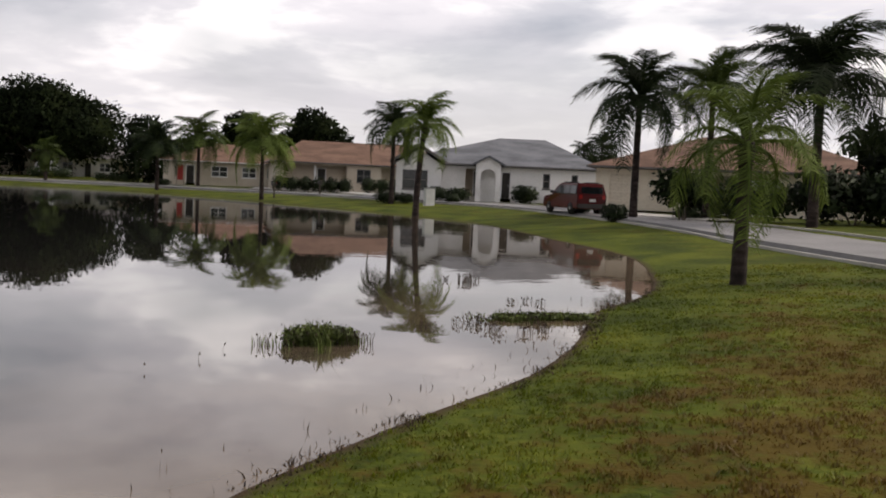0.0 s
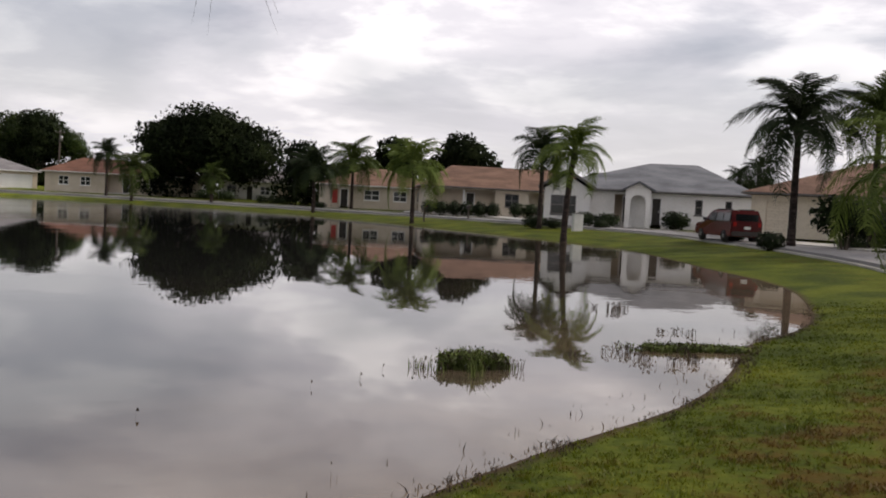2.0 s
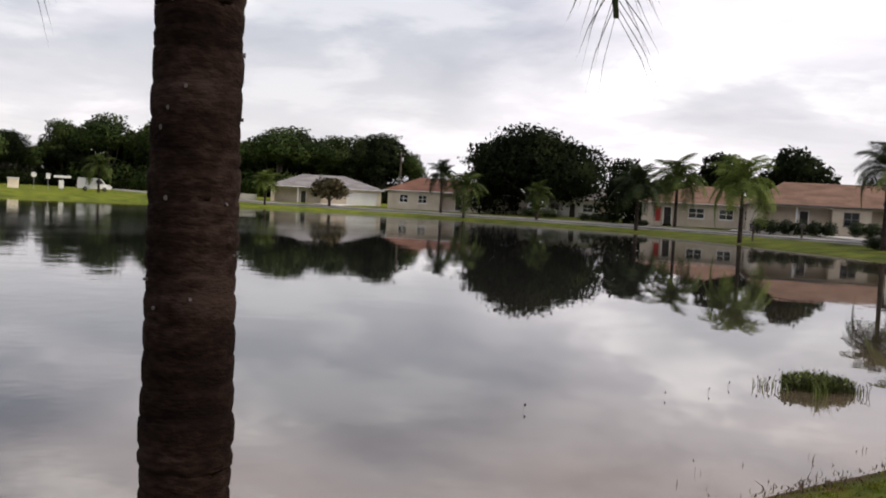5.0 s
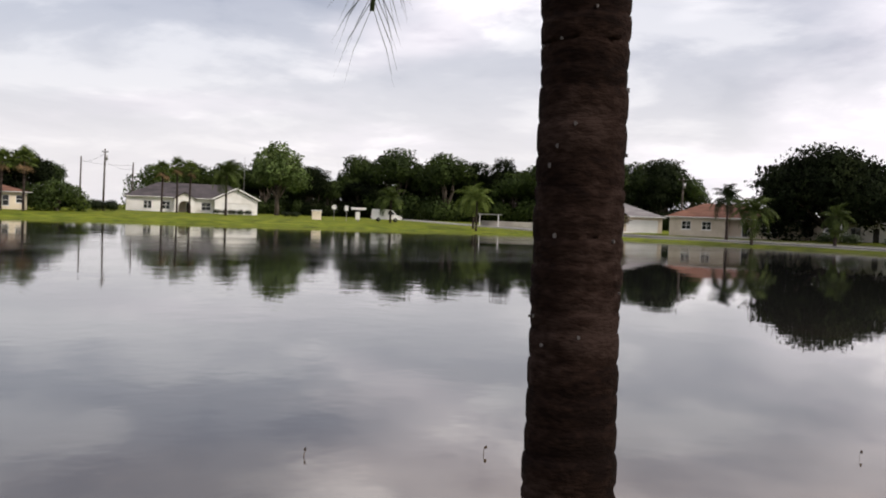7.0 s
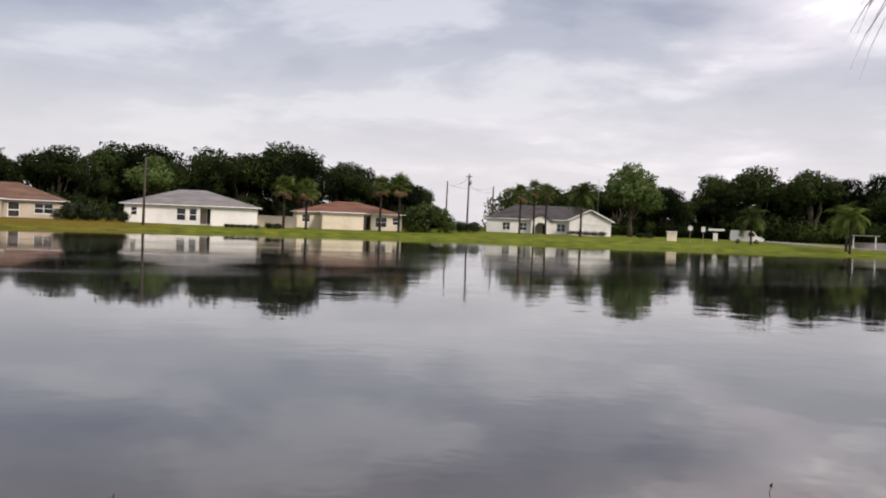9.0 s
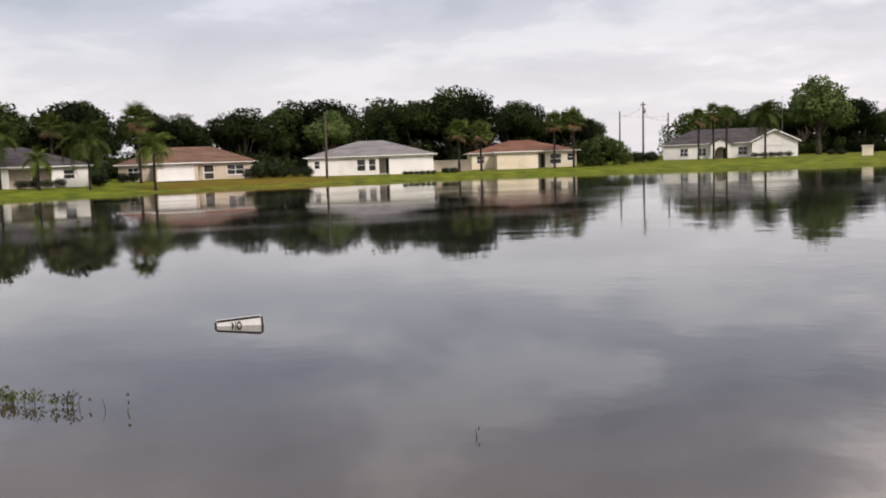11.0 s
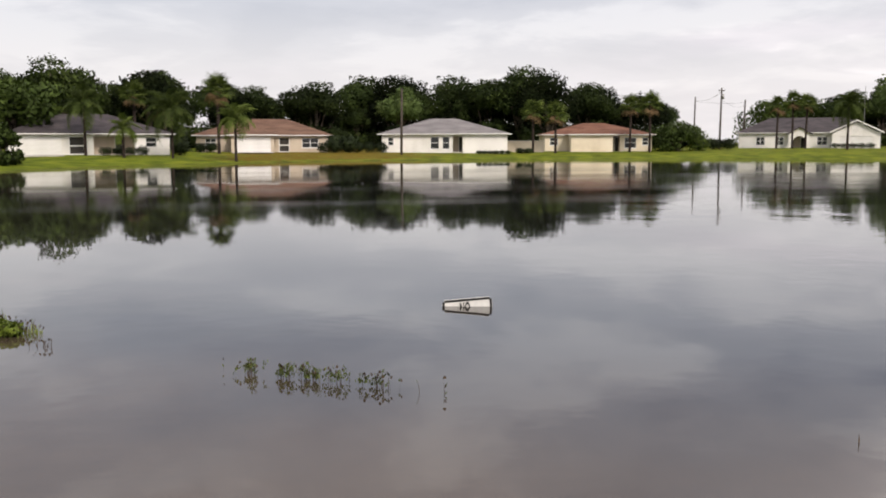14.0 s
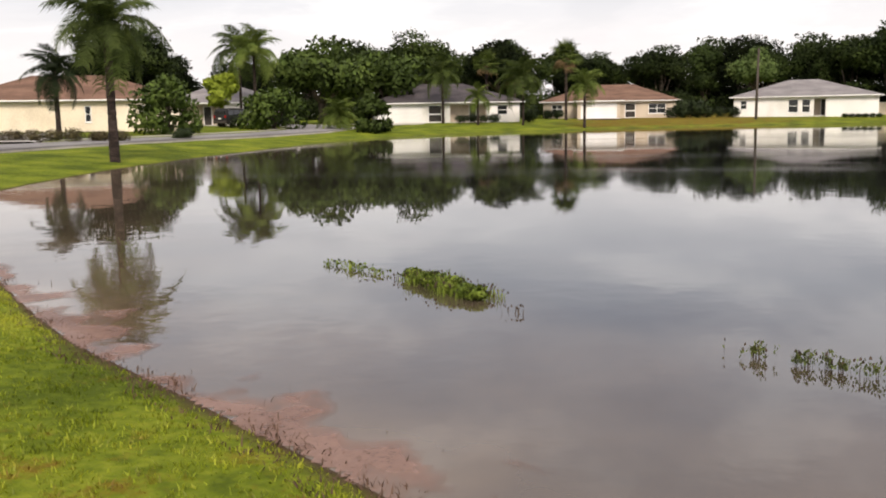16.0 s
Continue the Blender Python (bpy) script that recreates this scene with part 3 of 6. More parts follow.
def strip(name, line, half, rise, thick, mat, label, category, side=0.0):
    """A slab that follows a plan line and lies on the ground."""
    t = np.gradient(line, axis=0)
    t /= np.linalg.norm(t, axis=1)[:, None]
    nrm = np.column_stack([t[:, 1], -t[:, 0]])
    rows = [line + nrm * (side + half * u) for u in (-1, -0.33, 0.33, 1)]
    zc = height_at(shore_distance(line + nrm * side))
    zs = [zc + rise + (0.03 if abs(u) < 0.5 and half > 1 else 0) for u in (-1, -0.33, 0.33, 1)]
    n = len(line)
    vs = [(*rows[j][i], zs[j][i]) for j in range(4) for i in range(n)]
    vs += [(*rows[j][i], zs[j][i] - thick) for j in (0, 3) for i in range(n)]
    fs = [(j * n + i, (j + 1) * n + i, (j + 1) * n + i + 1, j * n + i + 1) for j in range(3) for i in range(n - 1)]
    fs += [(4 * n + i, i, i + 1, 4 * n + i + 1) for i in range(n - 1)] + [(3 * n + i, 5 * n + i, 5 * n + i + 1, 3 * n + i + 1) for i in range(n - 1)]
    me = mesh_of(name, vs, fs, mat)
    bm = bmesh.new()
    bm.from_mesh(me)
    bmesh.ops.recalc_face_normals(bm, faces=bm.faces)
    bm.to_mesh(me)
    bm.free()
    return tagged(new(name, me), label, category, kind="structure")


ROAD = spline([(-104, -62), (-99, -44), (-90, -34.5), (-80, -33), (-68, -34), (-55, -35.5), (-42, -36), (-28, -34.5), (-14, -31), (0, -26), (9, -17), (12.6, -4), (12.9, 10), (12.6, 20), (12.4, 29),
               (11.2, 45), (6.6, 61), (-2, 73), (-11, 83.5), (-21.6, 93.4), (-36, 102.5), (-53, 107), (-70, 109.3), (-90, 108), (-112, 113), (-140, 128), (-190, 160)], False, 8)
road = strip("road", ROAD, 2.75, 0.06, 0.3, M["asphalt"], "grey asphalt street curving round the pond", "road")
for sd in (-2.87, 2.87):
    strip("kerb", ROAD, 0.11, 0.075, 0.3, M["kerb"], "low pale concrete kerb along the street", "kerb", side=sd)

# ---- houses ----


def hip_roof(bm, x0, x1, y0, y1, z, rise, over=0.5, ridge=None, thick=0.12):
    """A hipped roof over a rectangle; ridge: (x from, x to), along x."""
    a, b, c, d = x0 - over, x1 + over, y0 - over, y1 + over
    ym = (c + d) / 2
    if ridge is None:
        run = min((d - c) / 2, (b - a) / 2 - 0.05)
        ridge = (a + run, b - run)
    lo = [bm.verts.new(p) for p in ((a, c, z - thick), (b, c, z - thick), (b, d, z - thick), (a, d, z - thick))]
    ev = [bm.verts.new(p) for p in ((a, c, z), (b, c, z), (b, d, z), (a, d, z))]
    r0, r1 = bm.verts.new((ridge[0], ym, z + rise)), bm.verts.new((ridge[1], ym, z + rise))
    for f in ((ev[0], ev[1], r1, r0), (ev[1], ev[2], r1), (ev[2], ev[3], r0, r1), (ev[3], ev[0], r0)):
        bm.faces.new(f)
    for i in range(4):
        j = (i + 1) % 4
        bm.faces.new((lo[i], lo[j], ev[j], ev[i]))
    bm.faces.new(lo[::-1])


def gable_roof(bm, x0, x1, y0, y1, z, rise, over=0.45, thick=0.16):
    """A gabled roof with its ridge along y and the gable at y0."""
    a, b, c, d = x0 - over, x1 + over, y0 - over, y1
    xm = (x0 + x1) / 2
    top = [(a, c, z), (xm, c, z + rise), (b, c, z), (a, d, z), (xm, d, z + rise), (b, d, z)]
    v = [bm.verts.new(p) for p in top] + [bm.verts.new((p[0], p[1], p[2] - thick)) for p in top]
    for f in ((0, 1, 4, 3), (1, 2, 5, 4), (6, 9, 10, 7), (7, 10, 11, 8), (0, 6, 7, 1), (1, 7, 8, 2), (0, 3, 9, 6), (2, 8, 11, 5)):
        bm.faces.new([v[i] for i in f])


def wall_pieces(bm, x0, x1, y, z0, z1, holes, thick=0.2):
    """A wall along x at y (outer face), with openings (from, to, sill, head) left out."""
    x = x0
    for a, b, s, h in sorted(holes):
        if a > x:
            add_box(bm, x, y, z0, a, y + thick, z1)
        if s > z0:
            add_box(bm, a, y, z0, b, y + thick, s)
        if h < z1:
            add_box(bm, a, y, h, b, y + thick, z1)
        x = b
    if x1 > x:
        add_box(bm, x, y, z0, x1, y + thick, z1)


def window_part(house, x, y, w, s, h, frame_mat):
    """A window in a front opening: frame with sash bars, a pane, a sill."""
    t = 0.07
    ring = []
    for yy in (y + 0.05, y + 0.13):
        for e in (0, t):
            ring += [(x + e, yy, s + e), (x + w - e, yy, s + e), (x + w - e, yy, h - e), (x + e, yy, h - e)]
    faces = []
    for k in range(4):
        n = (k + 1) % 4
        faces += [(k, n, 4 + n, 4 + k), (8 + n, 8 + k, 12 + k, 12 + n), (n, k, 8 + k, 8 + n), (4 + k, 4 + n, 12 + n, 12 + k)]
    win = part("window", mesh_of("window", ring, faces, frame_mat), house)
    part("sash_bar", box_mesh("sash_bar", (x + t, y + 0.06, (s + h) / 2 - 0.03, x + w - t, y + 0.12, (s + h) / 2 + 0.03), frame_mat), win)
    if w > 1.3:
        part("mullion", box_mesh("mullion", (x + w / 2 - 0.035, y + 0.057, s + t, x + w / 2 + 0.035, y + 0.123, h - t), frame_mat), win)
    part("pane", box_mesh("pane", (x + t, y + 0.085, s + t, x + w - t, y + 0.10, h - t), M["glass"]), win)
    part("sill", box_mesh("sill", (x - 0.06, y - 0.07, s - 0.08, x + w + 0.06, y - 0.002, s), frame_mat), win)


def garage_part(house, x, y, w, h, z0, mat):
    bm = bmesh.new()
    add_box(bm, x, y + 0.12, z0, x + w, y + 0.16, z0 + h)
    door = part("garage_door", bm_mesh("garage_door", bm, mat), house)
    me = None
    rows = 4
    ph = h / rows
    for r in range(rows):
        if me is None:
            me = box_mesh("panel", (0.03, -0.03, 0.02, w - 0.03, 0.0, ph - 0.02), mat, 0.01)
        part("panel", me, door, pose(x, y + 0.117, z0 + r * ph))


def door_part(house, x, y, w, h, z0, mat, screen=False):
    bm = bmesh.new()
    t = 0.1
    add_box(bm, x, y + 0.03, z0, x + t, y + 0.12, z0 + h)
    add_box(bm, x + w - t, y + 0.03, z0, x + w, y + 0.12, z0 + h)
    add_box(bm, x + t, y + 0.03, z0 + h - t, x + w - t, y + 0.12, z0 + h)
    if screen:
        add_box(bm, x + t, y + 0.04, z0 + h * 0.45, x + w - t, y + 0.11, z0 + h * 0.52)
        add_box(bm, x + t, y + 0.04, z0, x + w - t, y + 0.11, z0 + 0.15)
    door = part("door", bm_mesh("door", bm, M["white_paint"]), house)
    part("door_leaf", box_mesh("door_leaf", (x + t, y + 0.125, z0, x + w - t, y + 0.165, z0 + h - t), mat), door)
    part("handle", box_mesh("handle", (x + w - t - 0.14, y + 0.07, z0 + 0.95, x + w - t - 0.06, y + 0.124, z0 + 1.08), M["grey_metal"], 0.01), door)


def house(x, y, turn, w, d, eave, rise, wall, roof, fronts, label, ridge=None, wing=None, base=None, gable=None, trim="white_paint"):
    """A one-storey house: local x along the front, y to the back, origin on the ground under the front's middle.
    fronts: (kind, from, width, sill, head); wing: (from, to, how far it stands forward, fronts); gable: (from, to, forward, rise, fronts)."""
    z = gz(x, y) if base is None else base
    ob = thing("house", x, y, z, turn, label, "house")
    h = w / 2

    def block(x0, x1, y0, y1, items, back=True):
        bm = bmesh.new()
        holes = [(a, a + ww, s if k == "window" else -0.4, t) for k, a, ww, s, t in items]
        wall_pieces(bm, x0, x1, y0, -0.4, eave, holes)
        add_box(bm, x0, y0 + 0.2, -0.4, x0 + 0.2, y1, eave)
        add_box(bm, x1 - 0.2, y0 + 0.2, -0.4, x1, y1, eave)
        if back:
            add_box(bm, x0 + 0.2, y1 - 0.2, -0.4, x1 - 0.2, y1, eave)
        part("wall", bm_mesh("wall", bm, M[wall]), ob)
        for k, a, ww, s, t in items:
            if k == "window":
                window_part(ob, a, y0, ww, s, t, M[trim])
            elif k == "garage":
                garage_part(ob, a, y0, ww, t, 0.0, M["white_paint"] if wall != "cream_wall" else M["cream_wall"])
            elif k == "door":
                door_part(ob, a, y0, ww, t, 0.0, M["door_dark"])
            elif k == "screen":
                door_part(ob, a, y0, ww, t, 0.0, M["door_dark"], True)
            elif k == "porch":
                bm = bmesh.new()
                add_box(bm, a, y0 + 1.5, -0.3, a + ww, y0 + 1.6, t + 0.3)
                add_box(bm, a - 0.02, y0 + 0.2, -0.3, a + 0.0, y0 + 1.5, t)
                add_box(bm, a + ww, y0 + 0.2, -0.3, a + ww + 0.02, y0 + 1.5, t)
                part("porch_wall", bm_mesh("porch_wall", bm, M["tan_wall"]), ob)
                part("porch_floor", box_mesh("porch_floor", (a, y0 - 0.3, -0.3, a + ww, y0 + 1.5, 0.06), M["concrete"]), ob)
                n = max(1, int(ww / 2.6))
                for i in range(1, n):
                    part("post", box_mesh("post", (a + i * ww / n - 0.09, y0 + 0.02, 0.06, a + i * ww / n + 0.09, y0 + 0.2, t), M["white_paint"], 0.01), ob)
                door_part(ob, a + ww * 0.55, y0 + 1.36, 0.95, 2.05, 0.06, M["door_dark"])

    block(-h, h, 0, d, fronts)
    bm = bmesh.new()
    hip_roof(bm, -h, h, 0, d, eave + 0.16, rise, ridge=ridge)
    part("roof", bm_mesh("roof", bm, M[roof]), ob)
    bm = bmesh.new()
    o = 0.56
    for q in ((-h - o, -o, h + o, -o + 0.05), (-h - o, d + o - 0.05, h + o, d + o), (-h - o, -o + 0.05, -h - o + 0.05, d + o - 0.05), (h + o - 0.05, -o + 0.05, h + o, d + o - 0.05)):
        add_box(bm, q[0], q[1], eave + 0.03, q[2], q[3], eave + 0.14)
    part("fascia", bm_mesh("fascia", bm, M[trim]), ob)
    if wing:
        a, b, f, items = wing[:4]
        block(a, b, -f, -0.002, items, False)
        bm = bmesh.new()
        run = (b - a) / 2 + 0.5
        ev = eave + 0.165
        r = rise * run / (d / 2 + 0.5)
        v = [bm.verts.new(p) for p in ((a - 0.5, -f - 0.5, ev), (b + 0.5, -f - 0.5, ev), (b + 0.5, run, ev), (a - 0.5, run, ev), ((a + b) / 2, -f - 0.5 + run, ev + r), ((a + b) / 2, run, ev + r))]
        for q in ((0, 1, 4), (1, 2, 5, 4), (3, 0, 4, 5)):
            bm.faces.new([v[i] for i in q])
        part("wing_roof", bm_mesh("wing_roof", bm, M[roof]), ob)
        part("fascia", box_mesh("fascia", (a - 0.52, -f - 0.56, eave + 0.03, b + 0.52, -f - 0.505, eave + 0.163), M[trim]), ob)
    if gable:
        a, b, f, gr, items = gable
        block(a, b, -f, -0.002, items, False)
        bm = bmesh.new()
        vs = [bm.verts.new(p) for p in ((a, -f, eave), (b, -f, eave), ((a + b) / 2, -f, eave + gr * (b - a) / (b - a + 0.9)), (a, -f + 0.2, eave), (b, -f + 0.2, eave), ((a + b) / 2, -f + 0.2, eave + gr * (b - a) / (b - a + 0.9)))]
        for q in ((0, 1, 2), (3, 5, 4), (0, 2, 5, 3), (2, 1, 4, 5)):
            bm.faces.new([vs[i] for i in q])
        part("gable_wall", bm_mesh("gable_wall", bm, M[wall]), ob)
        bm = bmesh.new()
        gable_roof(bm, a, b, -f, d * 0.45, eave + 0.17, gr)
        part("gable_roof", bm_mesh("gable_roof", bm, M[roof]), ob)
        bm = bmesh.new()
        for s in (-1, 1):
            xm, xe = (a + b) / 2, (a + b) / 2 + s * ((b - a) / 2 + 0.47)
            vs = [bm.verts.new(p) for p in ((xm, -f - 0.5, eave + gr + 0.18), (xe, -f - 0.5, eave + 0.18), (xe, -f - 0.5, eave - 0.04), (xm, -f - 0.5, eave + gr - 0.06))]
            vs2 = [bm.verts.new((v.co.x, v.co.y + 0.04, v.co.z)) for v in vs]
            bm.faces.new(vs), bm.faces.new(vs2[::-1])
            for i in range(4):
                bm.faces.new((vs[i], vs2[i], vs2[(i + 1) % 4], vs[(i + 1) % 4]))
        part("bargeboard", bm_mesh("bargeboard", bm, M[trim]), ob)
    return ob


def arch_entry(x, y, turn, z, w, h, roof, wall):
    """A small gabled porch front with an arched opening."""
    ob = thing("entry_porch", x, y, z, turn, "white gabled entry porch with an arched opening on the house front", "porch")
    bm = bmesh.new()
    n, r = 12, w * 0.3
    yb = h - r - 0.35
    # left and right halves, so that each face stays simple
    for s in (-1, 1):
        edge = [(s * w / 2, -0.3), (s * w / 2, h), (0, h + w * 0.32)] + [(0, yb + r)] + [(s * r * math.sin(math.pi / 2 * i / 6), yb + r * math.cos(math.pi / 2 * i / 6)) for i in range(1, 7)] + [(s * r, -0.3)]
        f0 = [bm.verts.new((px, 0, pz)) for px, pz in edge]
        f1 = [bm.verts.new((px, 0.25, pz)) for px, pz in edge]
        bm.faces.new(f0 if s < 0 else f0[::-1])
        bm.faces.new(f1[::-1] if s < 0 else f1)
        for i in range(len(edge)):
            j = (i + 1) % len(edge)
            bm.faces.new((f0[i], f0[j], f1[j], f1[i]))
    bmesh.ops.recalc_face_normals(bm, faces=bm.faces)
    part("porch_front", bm_mesh("porch_front", bm, M[wall]), ob)
    bm = bmesh.new()
    gable_roof(bm, -w / 2, w / 2, 0, 3.0, h + 0.05, w * 0.34, over=0.3)
    part("porch_roof", bm_mesh("porch_roof", bm, M[roof]), ob)
    return ob


# ---- palms ----


def frond_mesh(name, mat, length, leaf, count, droop, arch=0.55, width=0.05, hang=1.0, sweep=0.0):
    """A feather leaf along +x that rises, then hangs, with two rows of drooping leaflets."""
    r = random.Random(name)
    pts = []
    for i in range(13):
        u = i / 12
        pts.append(Vector((length * (u - 0.18 * droop * u ** 3), 0, length * (arch * u * (1 - u * 0.55) - droop * 0.75 * u ** 2.4))))
    vs, fs = tube(pts, [0.028 * (1 - 0.85 * i / 12) for i in range(13)], 4, False)
    vs = [tuple(v) for v in vs]
    for k in range(count):
        u = 0.16 + 0.84 * (k + 0.5) / count
        i = min(11, int(u * 12))
        f = u * 12 - i
        p = pts[i].lerp(pts[i + 1], f)
        d = (pts[i + 1] - pts[i]).normalized()
        L = leaf * (0.55 + 0.45 * math.sin(math.pi * min(1, u * 1.05))) * r.uniform(0.8, 1.15) * (1 + 0.35 * sweep * u ** 4)
        for s in (-1, 1):
            sag = r.uniform(0.5, 1.5) * hang
            out = (d * (r.uniform(0.35, 0.7) + sweep * u ** 3 * r.uniform(0.6, 1.5)) + Vector((0, s, 0)) * 0.8 + Vector((0, 0, r.uniform(-0.1, 0.35)))).normalized()
            m1 = p + out * L * 0.5 + Vector((0, 0, -0.06 * L * sag))
            e = p + out * L * 0.8 + Vector((0, 0, -0.5 * L * sag))
            w = d * width
            n = len(vs)
            vs += [tuple(p - w * 0.5), tuple(p + w * 0.5), tuple(m1 + w * 0.6), tuple(m1 - w * 0.6), tuple(e)]
            fs += [(n, n + 1, n + 2, n + 3), (n + 3, n + 2, n + 4)]
    return mesh_of(name, vs, fs, mat)


def fan_mesh(name, mat, stalk, size):
    """A fan leaf on a stalk along +x."""
    r = random.Random(name)
    vs, fs = tube([(0, 0, 0), (stalk * 0.5, 0, 0.06), (stalk, 0, 0.02)], [0.025, 0.02, 0.012], 4, False)
    vs = [tuple(v) for v in vs]
    for k in range(17):
        a = math.radians(-105 + 210 * k / 16)
        L = size * r.uniform(0.85, 1.1) * (1 - 0.25 * abs(a) / 1.9)
        d = Vector((math.cos(a), math.sin(a), 0))
        s = Vector((-d.y, d.x, 0)) * 0.045 * size
        b = Vector((stalk, 0, 0.02))
        m1, e = b + d * L * 0.6 + Vector((0, 0, 0.03)), b + d * L + Vector((0, 0, -0.28 * L))
        n = len(vs)
        vs += [tuple(b - s * 0.3), tuple(b + s * 0.3), tuple(m1 + s), tuple(m1 - s), tuple(e)]
        fs += [(n, n + 1, n + 2, n + 3), (n + 3, n + 2, n + 4)]
    return mesh_of(name, vs, fs, mat)


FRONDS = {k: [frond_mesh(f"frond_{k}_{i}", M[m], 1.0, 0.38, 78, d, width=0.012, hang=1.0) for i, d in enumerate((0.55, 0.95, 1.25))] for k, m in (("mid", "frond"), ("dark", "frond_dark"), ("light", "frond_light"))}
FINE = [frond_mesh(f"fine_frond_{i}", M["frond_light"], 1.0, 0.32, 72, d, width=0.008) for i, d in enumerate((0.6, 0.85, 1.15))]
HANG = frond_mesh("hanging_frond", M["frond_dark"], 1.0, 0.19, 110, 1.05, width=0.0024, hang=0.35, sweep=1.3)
FANS = [fan_mesh(f"fan_{i}", M[m], 0.5, 0.5) for i, m in enumerate(("frond_light", "frond", "dead_frond"))]


def trunk_mesh(h, r0, r1, bend, rings, sides=12, seed=0, wobble=0.05, flare=0.25, bark="palm_bark"):
    """A palm trunk with leaf-scar rings, wider at its foot."""
    r = random.Random(seed)
    pts, rad = [], []
    n = max(6, int(rings))
    ph = r.uniform(0, 6)
    for i in range(n * 2 + 1):
        u = i / (n * 2)
        pts.append((bend[0] * u * u, bend[1] * u * u, -0.25 + (h + 0.25) * u))
        base = r0 + (r1 - r0) * u + r0 * flare * math.exp(-u * 9)
        rad.append(base * (1 + (wobble if i % 2 else -wobble) * r.uniform(0.2, 1.3) + 0.02 * math.sin(u * 17 + ph) + r.uniform(-0.4, 0.4) * wobble))
    vs, fs = tube(pts, rad, sides)
    return mesh_of("trunk", vs, fs, M[bark], True)


def palm(x, y, h, crown, kind="mid", count=18, r=0.16, bend=(0, 0), seed=0, label="", fronds=None, low=-22, boots=True, z=None):
    """A feather palm: ringed trunk, each frond a part."""
    ob = thing("palm_tree", x, y, gz(x, y) if z is None else z, 0, label or "slender palm with a ringed grey trunk and drooping feathery fronds", "palm tree", "palms round the pond")
    rr = random.Random(seed)
    count += 4
    part("trunk", trunk_mesh(h, r, r * 0.75, bend, h * 3.2, 10, seed), ob)
    tip = (bend[0], bend[1], h)
    if boots:
        vs, fs = tube([(tip[0], tip[1], h - 0.5), (tip[0], tip[1], h - 0.1), (tip[0], tip[1], h + 0.35)], [r * 0.8, r * 1.15, r * 0.5], 8)
        part("crownshaft", mesh_of("crownshaft", vs, fs, M["palm_bark"], True), ob)
    pool = fronds or FRONDS[kind]
    for i in range(count):
        u = (i + 0.5) / count
        pitch = 80 - (80 - low) * u ** 0.8 + rr.uniform(-7, 7)
        yaw = i * 137.5 + rr.uniform(-12, 12)
        s = crown * rr.uniform(0.85, 1.1)
        me = pool[min(2, int(u * 2.4))]
        part("frond", me, ob, Matrix.Translation(tip) @ pose(0, 0, 0, rr.uniform(-14, 14), -pitch, yaw) @ Matrix.Scale(s, 4))
    return ob


def sabal(x, y, h, crown, seed=0, r=0.17):
    ob = thing("cabbage_palm", x, y, gz(x, y), 0, "cabbage palm with rough trunk and round head of fans", "palm tree", "cabbage palms")
    rr = random.Random(seed)
    part("trunk", trunk_mesh(h, r, r * 0.95, (rr.uniform(-0.3, 0.3), 0), h * 2.5, 8, seed), ob)
    for i in range(30):
        u = (i + 0.5) / 30
        pitch = 80 - 130 * u + rr.uniform(-8, 8)
        part("fan_leaf", FANS[2 if u > 0.86 else i % 2], ob, Matrix.Translation((0, 0, h)) @ pose(0, 0, 0, rr.uniform(-30, 30), -pitch, i * 137.5) @ Matrix.Scale(crown * rr.uniform(0.85, 1.1), 4))
    return ob


# ---- broad-leaved trees and shrubs ----


def leaf_cloud(name, lobes, n, size, mat, seed, shell=0.55):
    """Many small bent leaf sprays in lobes (x, y, z, rx, ry, rz), denser towards the outside."""
    g = np.random.default_rng(seed)
    vol = np.array([l[3] * l[4] + l[4] * l[5] + l[3] * l[5] for l in lobes])
    pick = g.choice(len(lobes), n, p=vol / vol.sum())
    L = np.array(lobes)[pick]
    d = g.normal(size=(n, 3))
    d /= np.linalg.norm(d, axis=1)[:, None]
    rad = shell + (1.02 - shell) * g.random(n) ** 0.8
    wob = 1 + 0.16 * np.sin(d[:, 0] * 7 + pick) * np.cos(d[:, 1] * 6 + pick * 2) + 0.1 * np.sin(d[:, 2] * 11 + pick)
    c = L[:, :3] + d * L[:, 3:] * (rad * wob)[:, None]
    u = g.normal(size=(n, 3))
    u /= np.linalg.norm(u, axis=1)[:, None]
    nr = d + 0.7 * g.normal(size=(n, 3))
    v = np.cross(u, nr)
    v /= np.linalg.norm(v, axis=1)[:, None] + 1e-9
    s = size * (0.6 + 0.8 * g.random(n))[:, None]
    nn = np.cross(v, u)
    back = (nn * d).sum(1) > 0
    u[back] *= -1
    nn[back] *= -1
    quad = np.stack([c - u * s, c - v * s * 0.5 + nn * s * 0.15, c + u * s, c + v * s * 0.55 - nn * s * 0.12], 1).reshape(-1, 3)
    me = bpy.data.meshes.new(name)
    me.vertices.add(n * 4)
    me.vertices.foreach_set("co", quad.ravel())
    me.loops.add(n * 4)
    me.loops.foreach_set("vertex_index", np.arange(n * 4))
    me.polygons.add(n)
    me.polygons.foreach_set("loop_start", np.arange(n) * 4)
    me.materials.append(mat)
    me.update()
    me.validate()
    soft = d + 0.35 * g.normal(size=(n, 3))
    soft /= np.linalg.norm(soft, axis=1)[:, None]
    me.normals_split_custom_set_from_vertices(np.repeat(soft, 4, axis=0).tolist())
    return me


